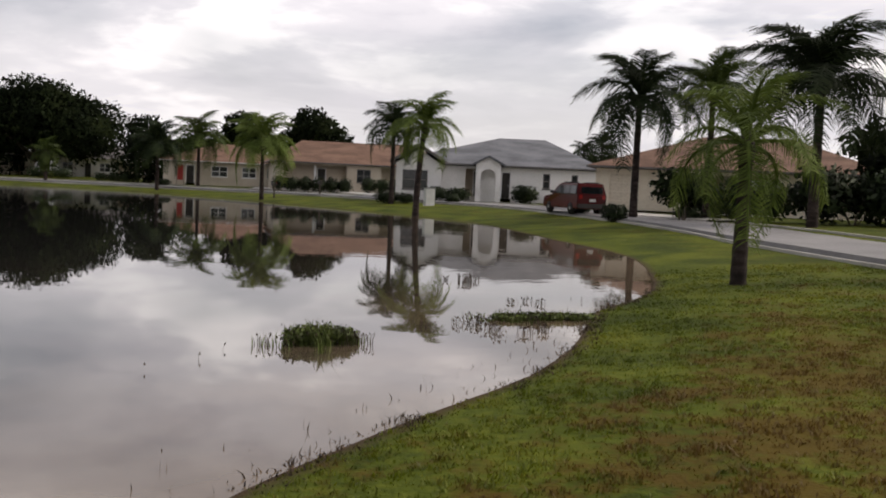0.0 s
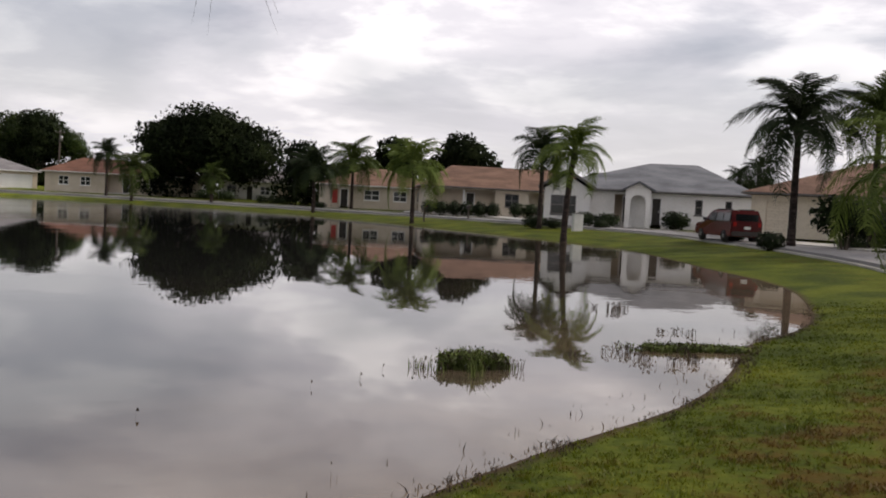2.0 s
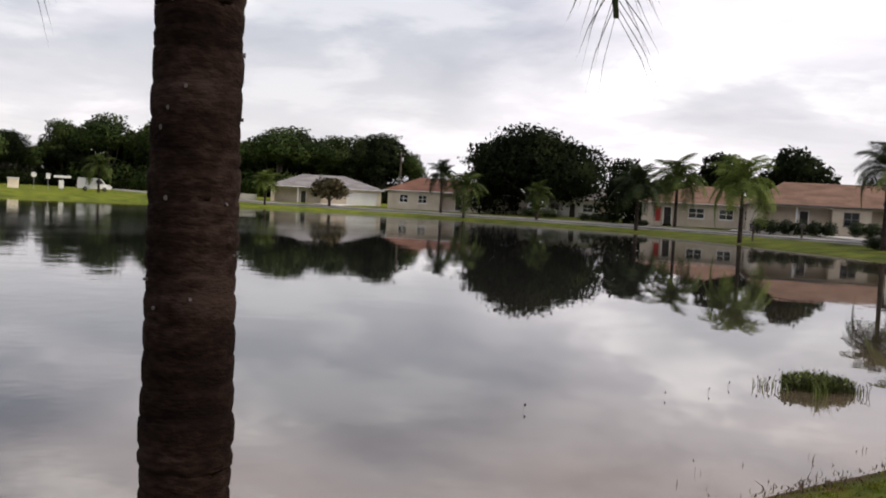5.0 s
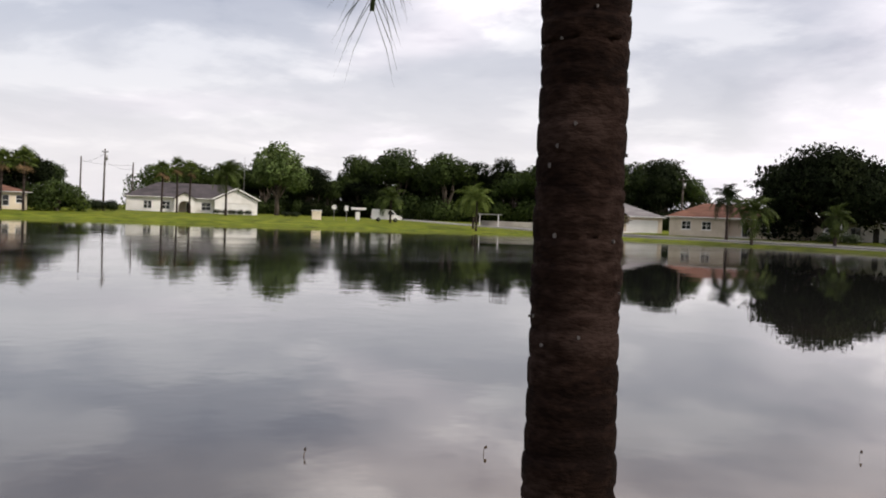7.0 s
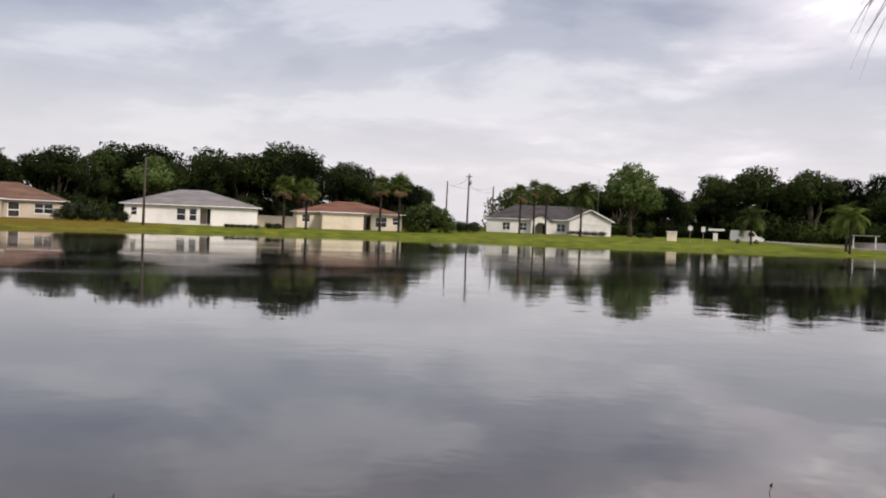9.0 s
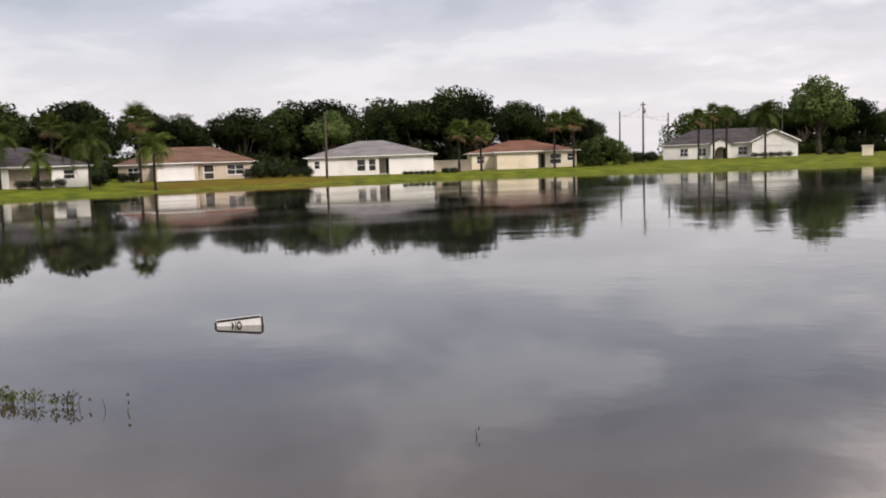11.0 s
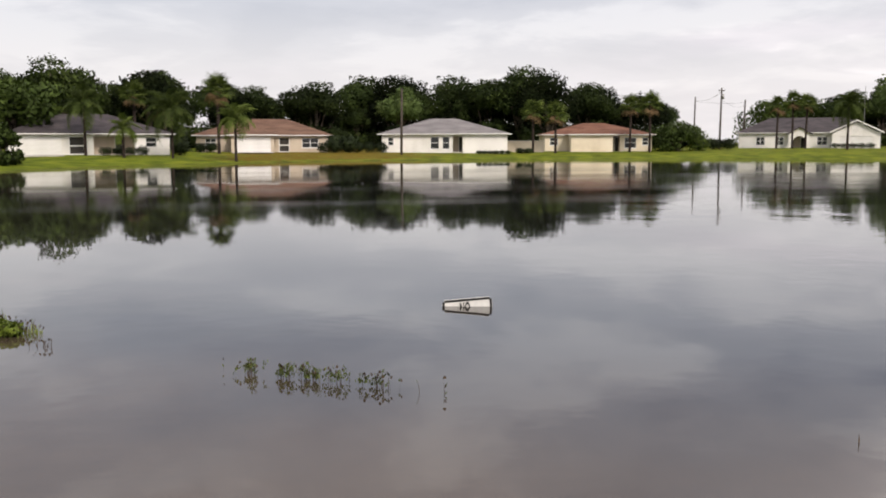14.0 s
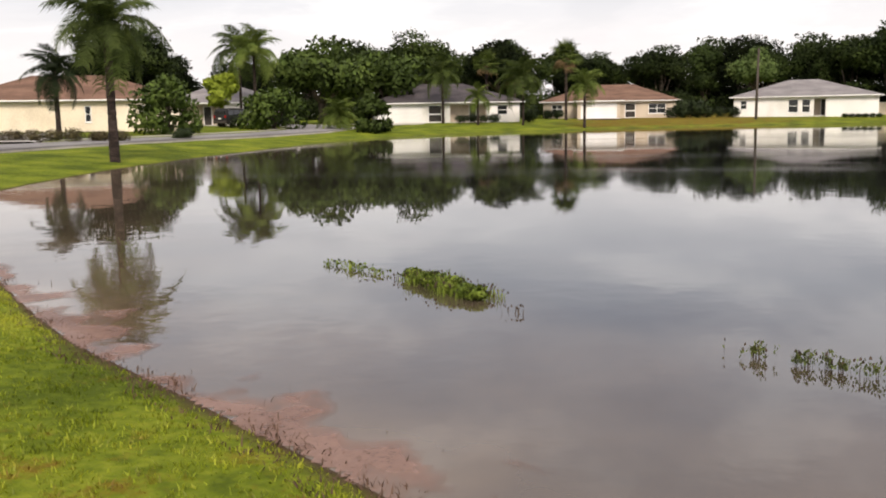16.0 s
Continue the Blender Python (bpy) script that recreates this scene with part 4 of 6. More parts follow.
def limb_mesh(a, b, r0, r1, seed):
    r = random.Random(seed)
    a, b = Vector(a), Vector(b)
    pts, rad = [], []
    for i in range(5):
        u = i / 4
        j = Vector((r.uniform(-1, 1), r.uniform(-1, 1), r.uniform(-0.5, 0.5))) * 0.06 * (b - a).length * (1 if 0 < i < 4 else 0)
        pts.append(a.lerp(b, u) + j)
        rad.append(r0 + (r1 - r0) * u)
    vs, fs = tube(pts, rad, 7)
    return mesh_of("limb", vs, fs, M["bark"], True)


def tree_model(x, y, h, w, mat, n, size, seed, label, category="tree", clear=0.22, lobes=9, name="tree", z=None, group="", skirt=0):
    r = random.Random(seed)
    ob = thing(name, x, y, gz(x, y) if z is None else z, r.uniform(0, 360), label, category, group)
    fork = h * clear
    vs, fs = tube([(0, 0, -0.3), (0.05, 0, fork * 0.5), (0, 0.08, fork), (0.1, 0, h * 0.6)], [w * 0.045, w * 0.033, w * 0.03, w * 0.012], 9)
    part("trunk", mesh_of("trunk", vs, fs, M["bark"], True), ob)
    ls = []
    for i in range(lobes):
        a = i * 2.4 + r.uniform(-0.4, 0.4)
        q = math.sqrt((i + 0.3) / lobes)
        px, py = 0.33 * w * q * math.cos(a), 0.33 * w * q * math.sin(a)
        pz = h * (0.74 - 0.26 * q + r.uniform(-0.1, 0.12))
        s = r.uniform(0.13, 0.26) * w
        ls.append((px, py, pz, s, s, min(s * 0.9, (h - fork) * 0.28)))
        if i % 2 == 0:
            part("limb", limb_mesh((0, 0, fork * r.uniform(0.85, 1.1)), (px * 0.9, py * 0.9, pz), w * 0.02, w * 0.005, seed * 31 + i), ob)
    for i in range(skirt):
        a = i * 2.4 + 1.0
        s = r.uniform(0.18, 0.26) * w
        ls.append((0.34 * w * math.cos(a), 0.34 * w * math.sin(a), s * r.uniform(0.5, 1.0), s, s, s * 0.9))
    part("crown", leaf_cloud("crown", ls, n, size, mat, seed), ob)
    return ob


def shrub(x, y, w, d, h, mat, seed, label, category="bush", name="bush", turn=0, n=None, size=None, group="", lift=0.0):
    ob = thing(name, x, y, gz(x, y), turn, label, category, group)
    r = random.Random(seed)
    k = max(1, int(round(w / max(d, 0.4))))
    ls = []
    for i in range(k):
        ls.append((w * ((i + 0.5) / k - 0.5), r.uniform(-0.05, 0.05) * d, h * 0.5 + lift, w / k * 0.62, d * 0.5, h * 0.5 * r.uniform(0.92, 1.04)))
    vs, fs = [], []
    for i in range(5):
        a = i * 1.26
        v2, f2 = tube([(0.1 * math.cos(a), 0.1 * math.sin(a), -0.1), (w * 0.22 * math.cos(a), d * 0.22 * math.sin(a), h * 0.6 + lift)], [0.04, 0.012], 5)
        fs += [tuple(q + len(vs) for q in f) for f in f2]
        vs += v2
    part("stems", mesh_of("stems", vs, fs, M["bark"]), ob)
    n = n or int(1500 + 900 * k)
    part("leaves", leaf_cloud("leaves", ls, n, size or max(0.04, 0.06 * h), M[mat], seed, 0.3), ob)
    return ob

# ---- houses round the pond ----
W = "window"
# across the road: grey-roofed white house, gable and arched entry
house(4.2, 72.5, 0, 15.6, 14, 2.4, 2.45, "white_wall", "roof_grey", [(W, 3.5, 0.55, 0.9, 2.05), (W, 5.7, 0.5, 0.8, 2.05), ("door", 0.25, 0.8, 0, 2.1), ("porch", -2.5, 1.1, 0, 2.2)],
      "white stucco one-storey house with a grey shingle hip roof", ridge=(0.4, 4.3), gable=(-7.8, -4.4, 1.4, 1.35, [(W, -7.3, 1.9, 0.45, 1.9)]), base=1.05, trim="grey_trim")
arch_entry(3.4, 71.3, 0, 1.05, 1.9, 2.55, "roof_grey", "white_wall")
house(-7.0, 93, 14, 19, 12, 2.45, 2.3, "peach_wall", "roof_brown", [("porch", -8.8, 6.2, 0, 2.3), (W, -1.6, 1.4, 0.8, 2.1), ("porch", 0.8, 5.4, 0, 2.3), (W, 7.0, 1.4, 0.8, 2.1)],
      "beige one-storey house with a brown shingle roof", base=1.0, ridge=(-6.5, 5.0), trim="grey_trim")
house(-24.5, 106.5, 16, 14, 12, 2.35, 2.2, "peach_wall", "roof_brown", [(W, -1.8, 1.8, 0.8, 2.0), (W, 1.6, 1.6, 0.8, 2.0), ("door", -4.6, 1.0, 0, 2.05), (W, 4.4, 1.4, 0.8, 2.0)],
      "pale beige house with a low brown roof", base=0.95, wing=(4.6, 7.4, 5.0, [("garage", 5.0, 2.1, 0, 2.1)]))
house(17.3, 55.5, -17, 16.5, 13, 2.5, 2.3, "cream_wall", "roof_brown", [("garage", -7.4, 4.6, 0, 2.2), ("porch", -1.2, 3.6, 0, 2.3), (W, 3.4, 1.8, 0.8, 2.1), (W, 6.2, 1.4, 0.8, 2.1)],
      "cream house with a broad brown shingle hip roof", base=0.85, ridge=(-2.2, 3.4), trim="grey_trim")
# far end of the pond
house(-87.5, 121, 36, 17.5, 12, 2.5, 2.1, "tan_wall", "roof_pale", [("porch", -8.2, 7.4, 0, 2.35), ("garage", 3.2, 4.9, 0, 2.15)], "house with a grey hip roof, a posted porch and a garage", base=0.75, ridge=(-4, 3))
house(-64.5, 118.5, 8, 18.5, 12, 2.45, 2.1, "peach_wall", "roof_rust", [(W, -7.4, 1.4, 0.8, 2.0), (W, -4.4, 1.4, 0.8, 2.0), ("porch", -1.0, 3.4, 0, 2.3), (W, 4.2, 1.8, 0.8, 2.0)], "peach house with an orange-brown roof", base=0.95, ridge=(-6.5, -1))
house(-46.6, 128.8, 12, 13, 9, 2.5, 1.9, "white_wall", "roof_pale", [(W, -5.4, 1.4, 0.8, 2.0), ("door", -2.6, 1, 0, 2.05), (W, -0.6, 1.4, 0.8, 2.0), ("porch", 1.8, 3.6, 0, 2.2)], "white house seen under a big oak", base=0.9)
house(-146, 81.5, 61, 22, 14, 2.75, 2.6, "white_wall", "roof_dark", [(W, -8.2, 1.4, 0.8, 2.2), (W, -5.2, 1.4, 0.8, 2.2), ("porch", -2.8, 3.0, 0, 2.5), (W, 1.4, 1.6, 0.8, 2.2)],
      "pale house with a dark roof, arched entry and gabled garage", base=0.75, ridge=(-6, 6), gable=(3.6, 10.8, 2.2, 2.0, [("garage", 4.8, 4.8, 0, 2.2)]))
arch_entry(-145.4, 79.6, 61, 0.8, 3.4, 2.6, "roof_dark", "white_wall")
# long side of the pond
house(-130.5, 39.5, 78, 15.2, 12, 2.3, 1.7, "cream_wall", "roof_rust", [("porch", 1.75, 1.3, 0, 2.15), (W, 3.7, 1.7, 0.5, 2.0), (W, 6.2, 0.9, 0.9, 2.0), (W, -6.9, 1.2, 0.9, 2.0)], "cream house with a rust-brown hip roof and a plain garage wing", base=0.75, wing=(-4.2, 1.6, 3.2, []))
house(-126, 16.4, 77, 16.8, 13, 2.3, 2.15, "white_wall", "roof_pale", [(W, -7.6, 0.8, 0.9, 2.0), (W, -1.9, 1.2, 0.4, 2.05), (W, -0.3, 1.0, 0.4, 2.05), ("porch", 1.1, 1.3, 0, 2.1), ("screen", 2.65, 1.2, 0, 2.1)],
      "bright white house with a pale grey hip roof and screened entry", base=0.8, ridge=(-2.2, 1.4), wing=(2.5, 7.9, 0.9, []))
house(-127.5, -7.4, 90, 17.0, 12, 2.15, 2.2, "tan_wall", "roof_brown", [(W, -7.4, 1.4, 0.8, 1.9), ("screen", 2.0, 1.4, 0, 2.0), (W, 5.0, 2.2, 0.6, 1.9)], "house with an orange-brown hip roof and a white garage", base=0.8, ridge=(-2.6, 3.2), wing=(-3.9, 1.4, 4.6, [("garage", -3.5, 4.5, 0, 2.0)]))
house(-108.5, -25.3, 106, 16.4, 11, 2.15, 2.2, "white_wall", "roof_dark", [("garage", -7.9, 4.9, 0, 2.0), ("screen", -2.3, 1.6, 0, 2.0), ("porch", 0.2, 4.2, 0, 2.0), (W, 5.6, 1.2, 0.8, 1.9)], "white house with a dark shingle hip roof and a garage", base=0.8, ridge=(-3.2, 2.4))
# near corner
house(-71.5, -49.5, 118, 17, 11, 2.35, 2.1, "cream_wall", "roof_brown", [(W, -7.0, 1.0, 0.9, 2.0), (W, 1.2, 0.5, 0.7, 2.0), (W, 5.6, 0.9, 1.0, 2.0)], "cream stucco house with a brown hip roof", base=0.95)
house(-98.5, -47.5, 118, 12, 10, 2.3, 2.1, "white_wall", "roof_pale", [("porch", -4.8, 4.2, 0, 2.2), (W, 1.6, 1.8, 0.8, 2.0)], "house with a pale grey roof behind shrubs", base=0.95)

# ---- palms ----
DARK = "tall palm with dark feathery fronds before the overcast sky"
palm(5.62, 17.5, 2.65, 1.9, "light", 14, 0.155, seed=3, fronds=FINE, low=-40, label="young palm on the lawn with thin hanging green fronds")
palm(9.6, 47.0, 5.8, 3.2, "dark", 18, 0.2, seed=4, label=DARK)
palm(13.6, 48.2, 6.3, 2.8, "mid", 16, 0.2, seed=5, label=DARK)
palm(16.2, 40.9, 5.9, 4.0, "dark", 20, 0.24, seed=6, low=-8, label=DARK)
palm(-1.5, 53.2, 5.05, 2.5, "light", 14, 0.19, bend=(0.35, 0.1), seed=7, label="palm at the waterline with yellow-green fronds")
palm(-3.6, 66.0, 5.2, 2.6, "dark", 15, 0.18, seed=8)
palm(-14.3, 74.0, 4.4, 3.4, "light", 15, 0.18, seed=9)
palm(-28.0, 91.8, 4.2, 3.2, "dark", 15, 0.2, seed=10)
palm(-26.4, 101.0, 5.0, 3.6, "mid", 15, 0.2, seed=11)
palm(-43.5, 102.6, 3.2, 2.2, "mid", 18, 0.2, seed=12, low=-70)
palm(16.5, 98.6, 5.6, 2.2, "dark", 13, 0.16, seed=13)
palm(15.0, 101, 4.8, 2.0, "dark", 13, 0.16, seed=14)
palm(-60.9, 110.4, 5.0, 2.6, "dark", 15, 0.18, seed=15)
palm(-53.6, 103.0, 3.6, 2.9, "mid", 15, 0.18, seed=16)
palm(-85.1, 102.8, 3.0, 2.4, "light", 13, 0.16, seed=17)
palm(-92.7, 96.5, 4.2, 2.6, "light", 14, 0.16, seed=18)
palm(-96.4, 99.8, 4.2, 3.2, "light", 15, 0.18, seed=19)
palm(-112.6, 97.6, 3.6, 2.8, "mid", 14, 0.18, seed=20)
palm(-127.5, 76.6, 6.2, 3.1, "mid", 15, 0.18, seed=21)
palm(-100.2, -9.8, 4.1, 2.4, "light", 15, 0.15, seed=22, label="slim palm with bright green fronds on the lawn")
palm(-101.2, -20.9, 2.7, 1.9, "light", 11, 0.14, seed=23)
palm(-101.8, -16.2, 4.6, 3.2, "mid", 15, 0.12, seed=24)
palm(-105.6, -25.4, 5.2, 2.6, "mid", 14, 0.16, seed=25)
palm(-38.7, -27.3, 5.3, 2.5, "mid", 22, 0.2, seed=26, label="tall palm with a straight trunk at the pond's edge")
palm(-55.6, -40.4, 3.7, 2.1, "dark", 18, 0.17, seed=27, low=-30, label="short palm with a dense dark crown before a cream house")
palm(-95.1, -44.6, 7.4, 3.4, "mid", 16, 0.16, seed=28)
palm(-91.2, -41.5, 7.0, 3.2, "light", 16, 0.16, seed=29)
palm(-84, -31, 1.0, 2.3, "light", 20, 0.2, seed=41, low=-20, label="low spreading palm with arching fronds beside the street")
for i, (x, y, h, c) in enumerate(((-125.5, 28.5, 5.4, 2.2), (-124.7, 31.4, 5.0, 2.2), (-125.0, 42.1, 6.2, 2.0), (-124.6, 44.8, 6.4, 2.2), (-139.6, 72.2, 6.6, 2.0), (-140.1, 75.2, 7.4, 2.0), (-139.1, 76.9, 7.0, 2.0), (-117, -22, 6.6, 2.2), (-118, -12.5, 7.4, 2.4), (-121, -19, 5.5, 2.0))):
    sabal(x, y, h, c, 50 + i)



def near_trunk(h, r0, r1, bend, seed, sides=44):
    """A trunk of uneven stacked leaf-scar rings, each with a worn lip over a groove."""
    r = random.Random(seed)
    vs, fs, levels = [], [], []
    z = -0.25
    while z < h:
        step = r.uniform(0.05, 0.115)
        swell = r.uniform(-0.02, 0.03)
        levels += [(z, 0.965 + swell * 0.5, 0), (z + step * 0.22, 1.0 + swell, 1), (z + step * 0.72, 1.012 + swell, 2), (z + step * 0.93, 0.99 + swell, 3)]
        z += step
    for k, (z, f, kind) in enumerate(levels):
        u = (z + 0.25) / (h + 0.25)
        ring = k // 4
        tilt, ph = 0.010 * math.sin(ring * 2.7), ring * 1.9
        base = (r0 + (r1 - r0) * u + r0 * 0.12 * math.exp(-u * 9)) * f
        for q in range(sides):
            w = 2 * math.pi * q / sides
            c, sn = math.cos(w), math.sin(w)
            wear = noise.noise((c * 2.2, sn * 2.2, ring * 0.9)) * (0.035 if kind in (1, 2) else 0.018) + noise.noise((c * 7, sn * 7, k * 0.7)) * 0.014
            rad = base * (1 + wear)
            vs.append((bend[0] * (1 - u) + rad * c, bend[1] * (1 - u) + rad * sn, z + tilt * math.sin(w + ph) + 0.010 * noise.noise((c * 3, sn * 3, ring * 1.3 + 5))))
    n = len(levels)
    for k in range(n - 1):
        fs += [(k * sides + q, k * sides + (q + 1) % sides, (k + 1) * sides + (q + 1) % sides, (k + 1) * sides + q) for q in range(sides)]
    fs.append(tuple(range((n - 1) * sides, n * sides)))
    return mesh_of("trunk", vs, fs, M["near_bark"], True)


def lichen_mesh(h, r0, r1, bend, n, seed):
    """Small pale crusts on the bark."""
    r = random.Random(seed)
    vs, fs = [], []
    for _ in range(n):
        z, w = r.uniform(0.9, 3.1), r.uniform(0, 2 * math.pi)
        u = (z + 0.25) / (h + 0.25)
        rad = (r0 + (r1 - r0) * u) * 1.045
        s = r.uniform(0.003, 0.0075)
        c, sn = math.cos(w), math.sin(w)
        o = Vector((bend[0] * (1 - u) + rad * c, bend[1] * (1 - u) + rad * sn, z))
        t, k = Vector((-sn, c, 0)), len(vs)
        ring = [o + t * (s * math.cos(a) * r.uniform(0.6, 1.2)) + Vector((0, 0, s * 1.4 * math.sin(a) * r.uniform(0.6, 1.2))) for a in (0, 1.05, 2.1, 3.14, 4.2, 5.24)]
        inner = Vector((c, sn, 0)) * 0.02
        vs += ring + [p - inner for p in ring]
        fs += [tuple(range(k, k + 6))] + [(k + i, k + 6 + i, k + 6 + (i + 1) % 6, k + (i + 1) % 6) for i in range(6)]
    return mesh_of("lichen", vs, fs, M["lichen"])


# the palm at the camera's side: a thick ringed trunk and two long hanging fronds
near = thing("palm_tree", -2.213, 0.472, gz(-2.213, 0.472), 0, "mature palm with a thick ringed brown trunk by the water", "palm tree", "palms round the pond")
LEAN = (0.02, 0.022)
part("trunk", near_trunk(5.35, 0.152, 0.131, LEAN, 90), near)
part("lichen", lichen_mesh(5.35, 0.152, 0.131, LEAN, 26, 91), near, label="small pale lichen spots")
crown_at = Vector((0.03, 0.03, 5.2))
for yaw, pitch, size, lift in ((93.3, 13.5, 5.4, 0.13), (99, 26, 4.9, 0), (153.5, 2.5, 3.7, -0.06), (146, 20, 4.2, 0), (205, 34, 3.6, 0), (60, 40, 4.2, 0), (255, 36, 3.4, 0), (300, 40, 3.4, 0), (345, 45, 3.4, 0), (20, 48, 3.6, 0), (175, 60, 3.2, 0), (80, 66, 3.2, 0)):
    part("frond", HANG, near, Matrix.Translation(crown_at + Vector((0, 0, lift))) @ pose(0, 0, 0, 0, -pitch, yaw) @ Matrix.Scale(size, 4))

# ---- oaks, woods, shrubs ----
oak = tree_model(-53, 124, 12.9, 22, M["shaded_oak_leaf"], 40000, 0.27, 60, "huge spreading dark oak behind the pond", "oak tree", clear=0.12, lobes=26)
tree_model(-58.5, 120.5, 4.6, 9, M["shaded_oak_leaf"], 5000, 0.24, 59, "dark shrubby growth under the huge oak", "tree", clear=0.05, skirt=5)
tree_model(-34.6, 110.5, 8.4, 8.2, M["shaded_oak_leaf"], 7000, 0.22, 58, "dark green tree between two low houses", "tree", clear=0.1, lobes=12, skirt=5)
tree_model(-156, 14.6, 11.5, 8.5, M["light_leaf"], 5000, 0.22, 57, "thin light green tree above the white house", "tree", clear=0.3, lobes=9)
tree_model(-138, -23, 12.6, 12, M["shaded_oak_leaf"], 7000, 0.24, 56, "tall open tree behind the dark-roofed house", "tree", clear=0.3, lobes=13)
tree_model(-134, -33.5, 13.6, 13, M["mid_leaf"], 7000, 0.24, 55, "tall tree with clumped crown behind the dark-roofed house", "tree", clear=0.3, lobes=14)
tree_model(-158, 40, 14.4, 13, M["shaded_oak_leaf"], 9000, 0.24, 54, "tall round-headed tree behind the rust-brown roof", "tree", clear=0.1, lobes=14, skirt=4)
tree_model(-17, 124, 11, 13, M["shaded_oak_leaf"], 6500, 0.3, 61, "dark oak behind the brown roof", "oak tree")
tree_model(-27, 128, 10.5, 9, M["shaded_oak_leaf"], 4500, 0.3, 62, "dark oak behind low houses", "oak tree")
tree_model(-146.8, 99.5, 15, 12, M["light_leaf"], 6500, 0.3, 63, "tall light green tree beside the pale house", "tree", clear=0.2, lobes=11)
tree_model(-78, 108.5, 4.6, 6.5, M["brown_hedge"], 1500, 0.26, 64, "small brownish round tree before the porch house", "tree")
tree_model(-105, -39, 9.6, 15, M["mid_leaf"], 5200, 0.36, 65, "open dark oak with pale limbs showing", "oak tree", lobes=12)
tree_model(-112, -34, 9.4, 13, M["mid_leaf"], 4000, 0.36, 66, "oak with thin grey-green foliage", "oak tree", lobes=10)
tree_model(-68, -39.4, 4.4, 5.2, M["mid_leaf"], 2600, 0.2, 67, "dense rounded green tree at the corner of a cream house", "tree", clear=0.05, skirt=5)
tree_model(-81.5, -27.2, 3.6, 3.3, M["mid_leaf"], 2200, 0.2, 68, "rounded glossy green tree beside the street", "tree", clear=0.05, skirt=5)
tree_model(-84, -37.0, 3.9, 6.5, M["mid_leaf"], 2600, 0.22, 69, "broad low green tree by a parked car", "tree", clear=0.08, skirt=4)
tree_model(-89.5, -44.2, 6.4, 4.6, M["yellow_leaf"], 2200, 0.24, 70, "small tree with yellow-green leaves", "tree", clear=0.45)
tree_model(-128, 50.5, 4.8, 9.0, M["mid_leaf"], 4600, 0.2, 71, "broad green shrubby tree beside the cream house", "tree", clear=0.06, skirt=4)
tree_model(24, 47, 4.4, 8, M["shaded_oak_leaf"], 3000, 0.25, 72, "dark shrubby tree beside the street", "tree", clear=0.05)
tree_model(38, 72, 9, 16, M["shaded_oak_leaf"], 3600, 0.4, 73, "dark tree behind the brown roof", "oak tree")
wood = [tree_model(-165, -36, 15, 12, M[m], 11000, 0.25, 80 + i, "tall leafy tree in the dark wood behind the houses", "tree", clear=0.08, lobes=11, skirt=6, group="woods behind the houses") for i, m in enumerate(("shaded_oak_leaf", "shaded_wood_leaf", "shaded_wood_leaf", "shaded_oak_leaf", "shaded_wood_leaf"))]
tree_model(-166, 61, 12.0, 11, M["shaded_oak_leaf"], 6000, 0.26, 76, "dark tree rising behind the cream house", "tree", clear=0.1, skirt=4)
tree_model(-163, 84, 9.6, 13, M["mid_leaf"], 5000, 0.26, 77, "round leafy tree behind the pale house", "tree", clear=0.1, skirt=3)
spots = []
rw = random.Random(5)
# arc of woodland behind the far houses
ARC = spline([(-120, -75), (-150, -52), (-164, -32), (-172, -10), (-174, 14), (-168, 40), (-176, 66), (-182, 96), (-168, 124), (-150, 148), (-124, 160), (-100, 166)], False, 6)
for i, (x, y) in enumerate(ARC):
    for k in range(3 if y > 100 else 2):
        az = math.degrees(math.atan2(-x - 2, y + 5))
        if 60.3 < az < 67.3:
            continue
        spots.append((x + rw.uniform(-4, 4) - 9 * k, y + rw.uniform(-4, 4) + (5 * k if y > 100 else 0), rw.uniform(0.72, 0.86) if 50 < az < 60.4 else (rw.uniform(0.66, 1.06) if az > 67 else rw.uniform(0.8, 1.22))))
for i, (x, y, s) in enumerate(spots):
    m = pose(x, y, gz(x, y), 0, 0, rw.uniform(0, 360)) @ Matrix.Diagonal((s * rw.uniform(0.9, 1.2), s * rw.uniform(0.9, 1.2), s, 1))
    if i < 5:
        wood[i].matrix_basis = m
    else:
        copy_thing(wood[(i * 3 + i // 7) % 5], m)
far = [(0, 190), (-25, 185), (30, 175), (-60, 190), (60, 150), (-85, 185), (75, 110), (85, 70), (-110, -95), (-60, -100), (-80, -85), (-135, -80), (60, 90), (-45, 170), (-10, 165)]
for i, (x, y) in enumerate(far):
    copy_thing(wood[i % 4], pose(x, y, gz(x, y), 0, 0, i * 70) @ Matrix.Diagonal((0.75, 0.75, 0.62 if y > 0 else 0.36, 1)))

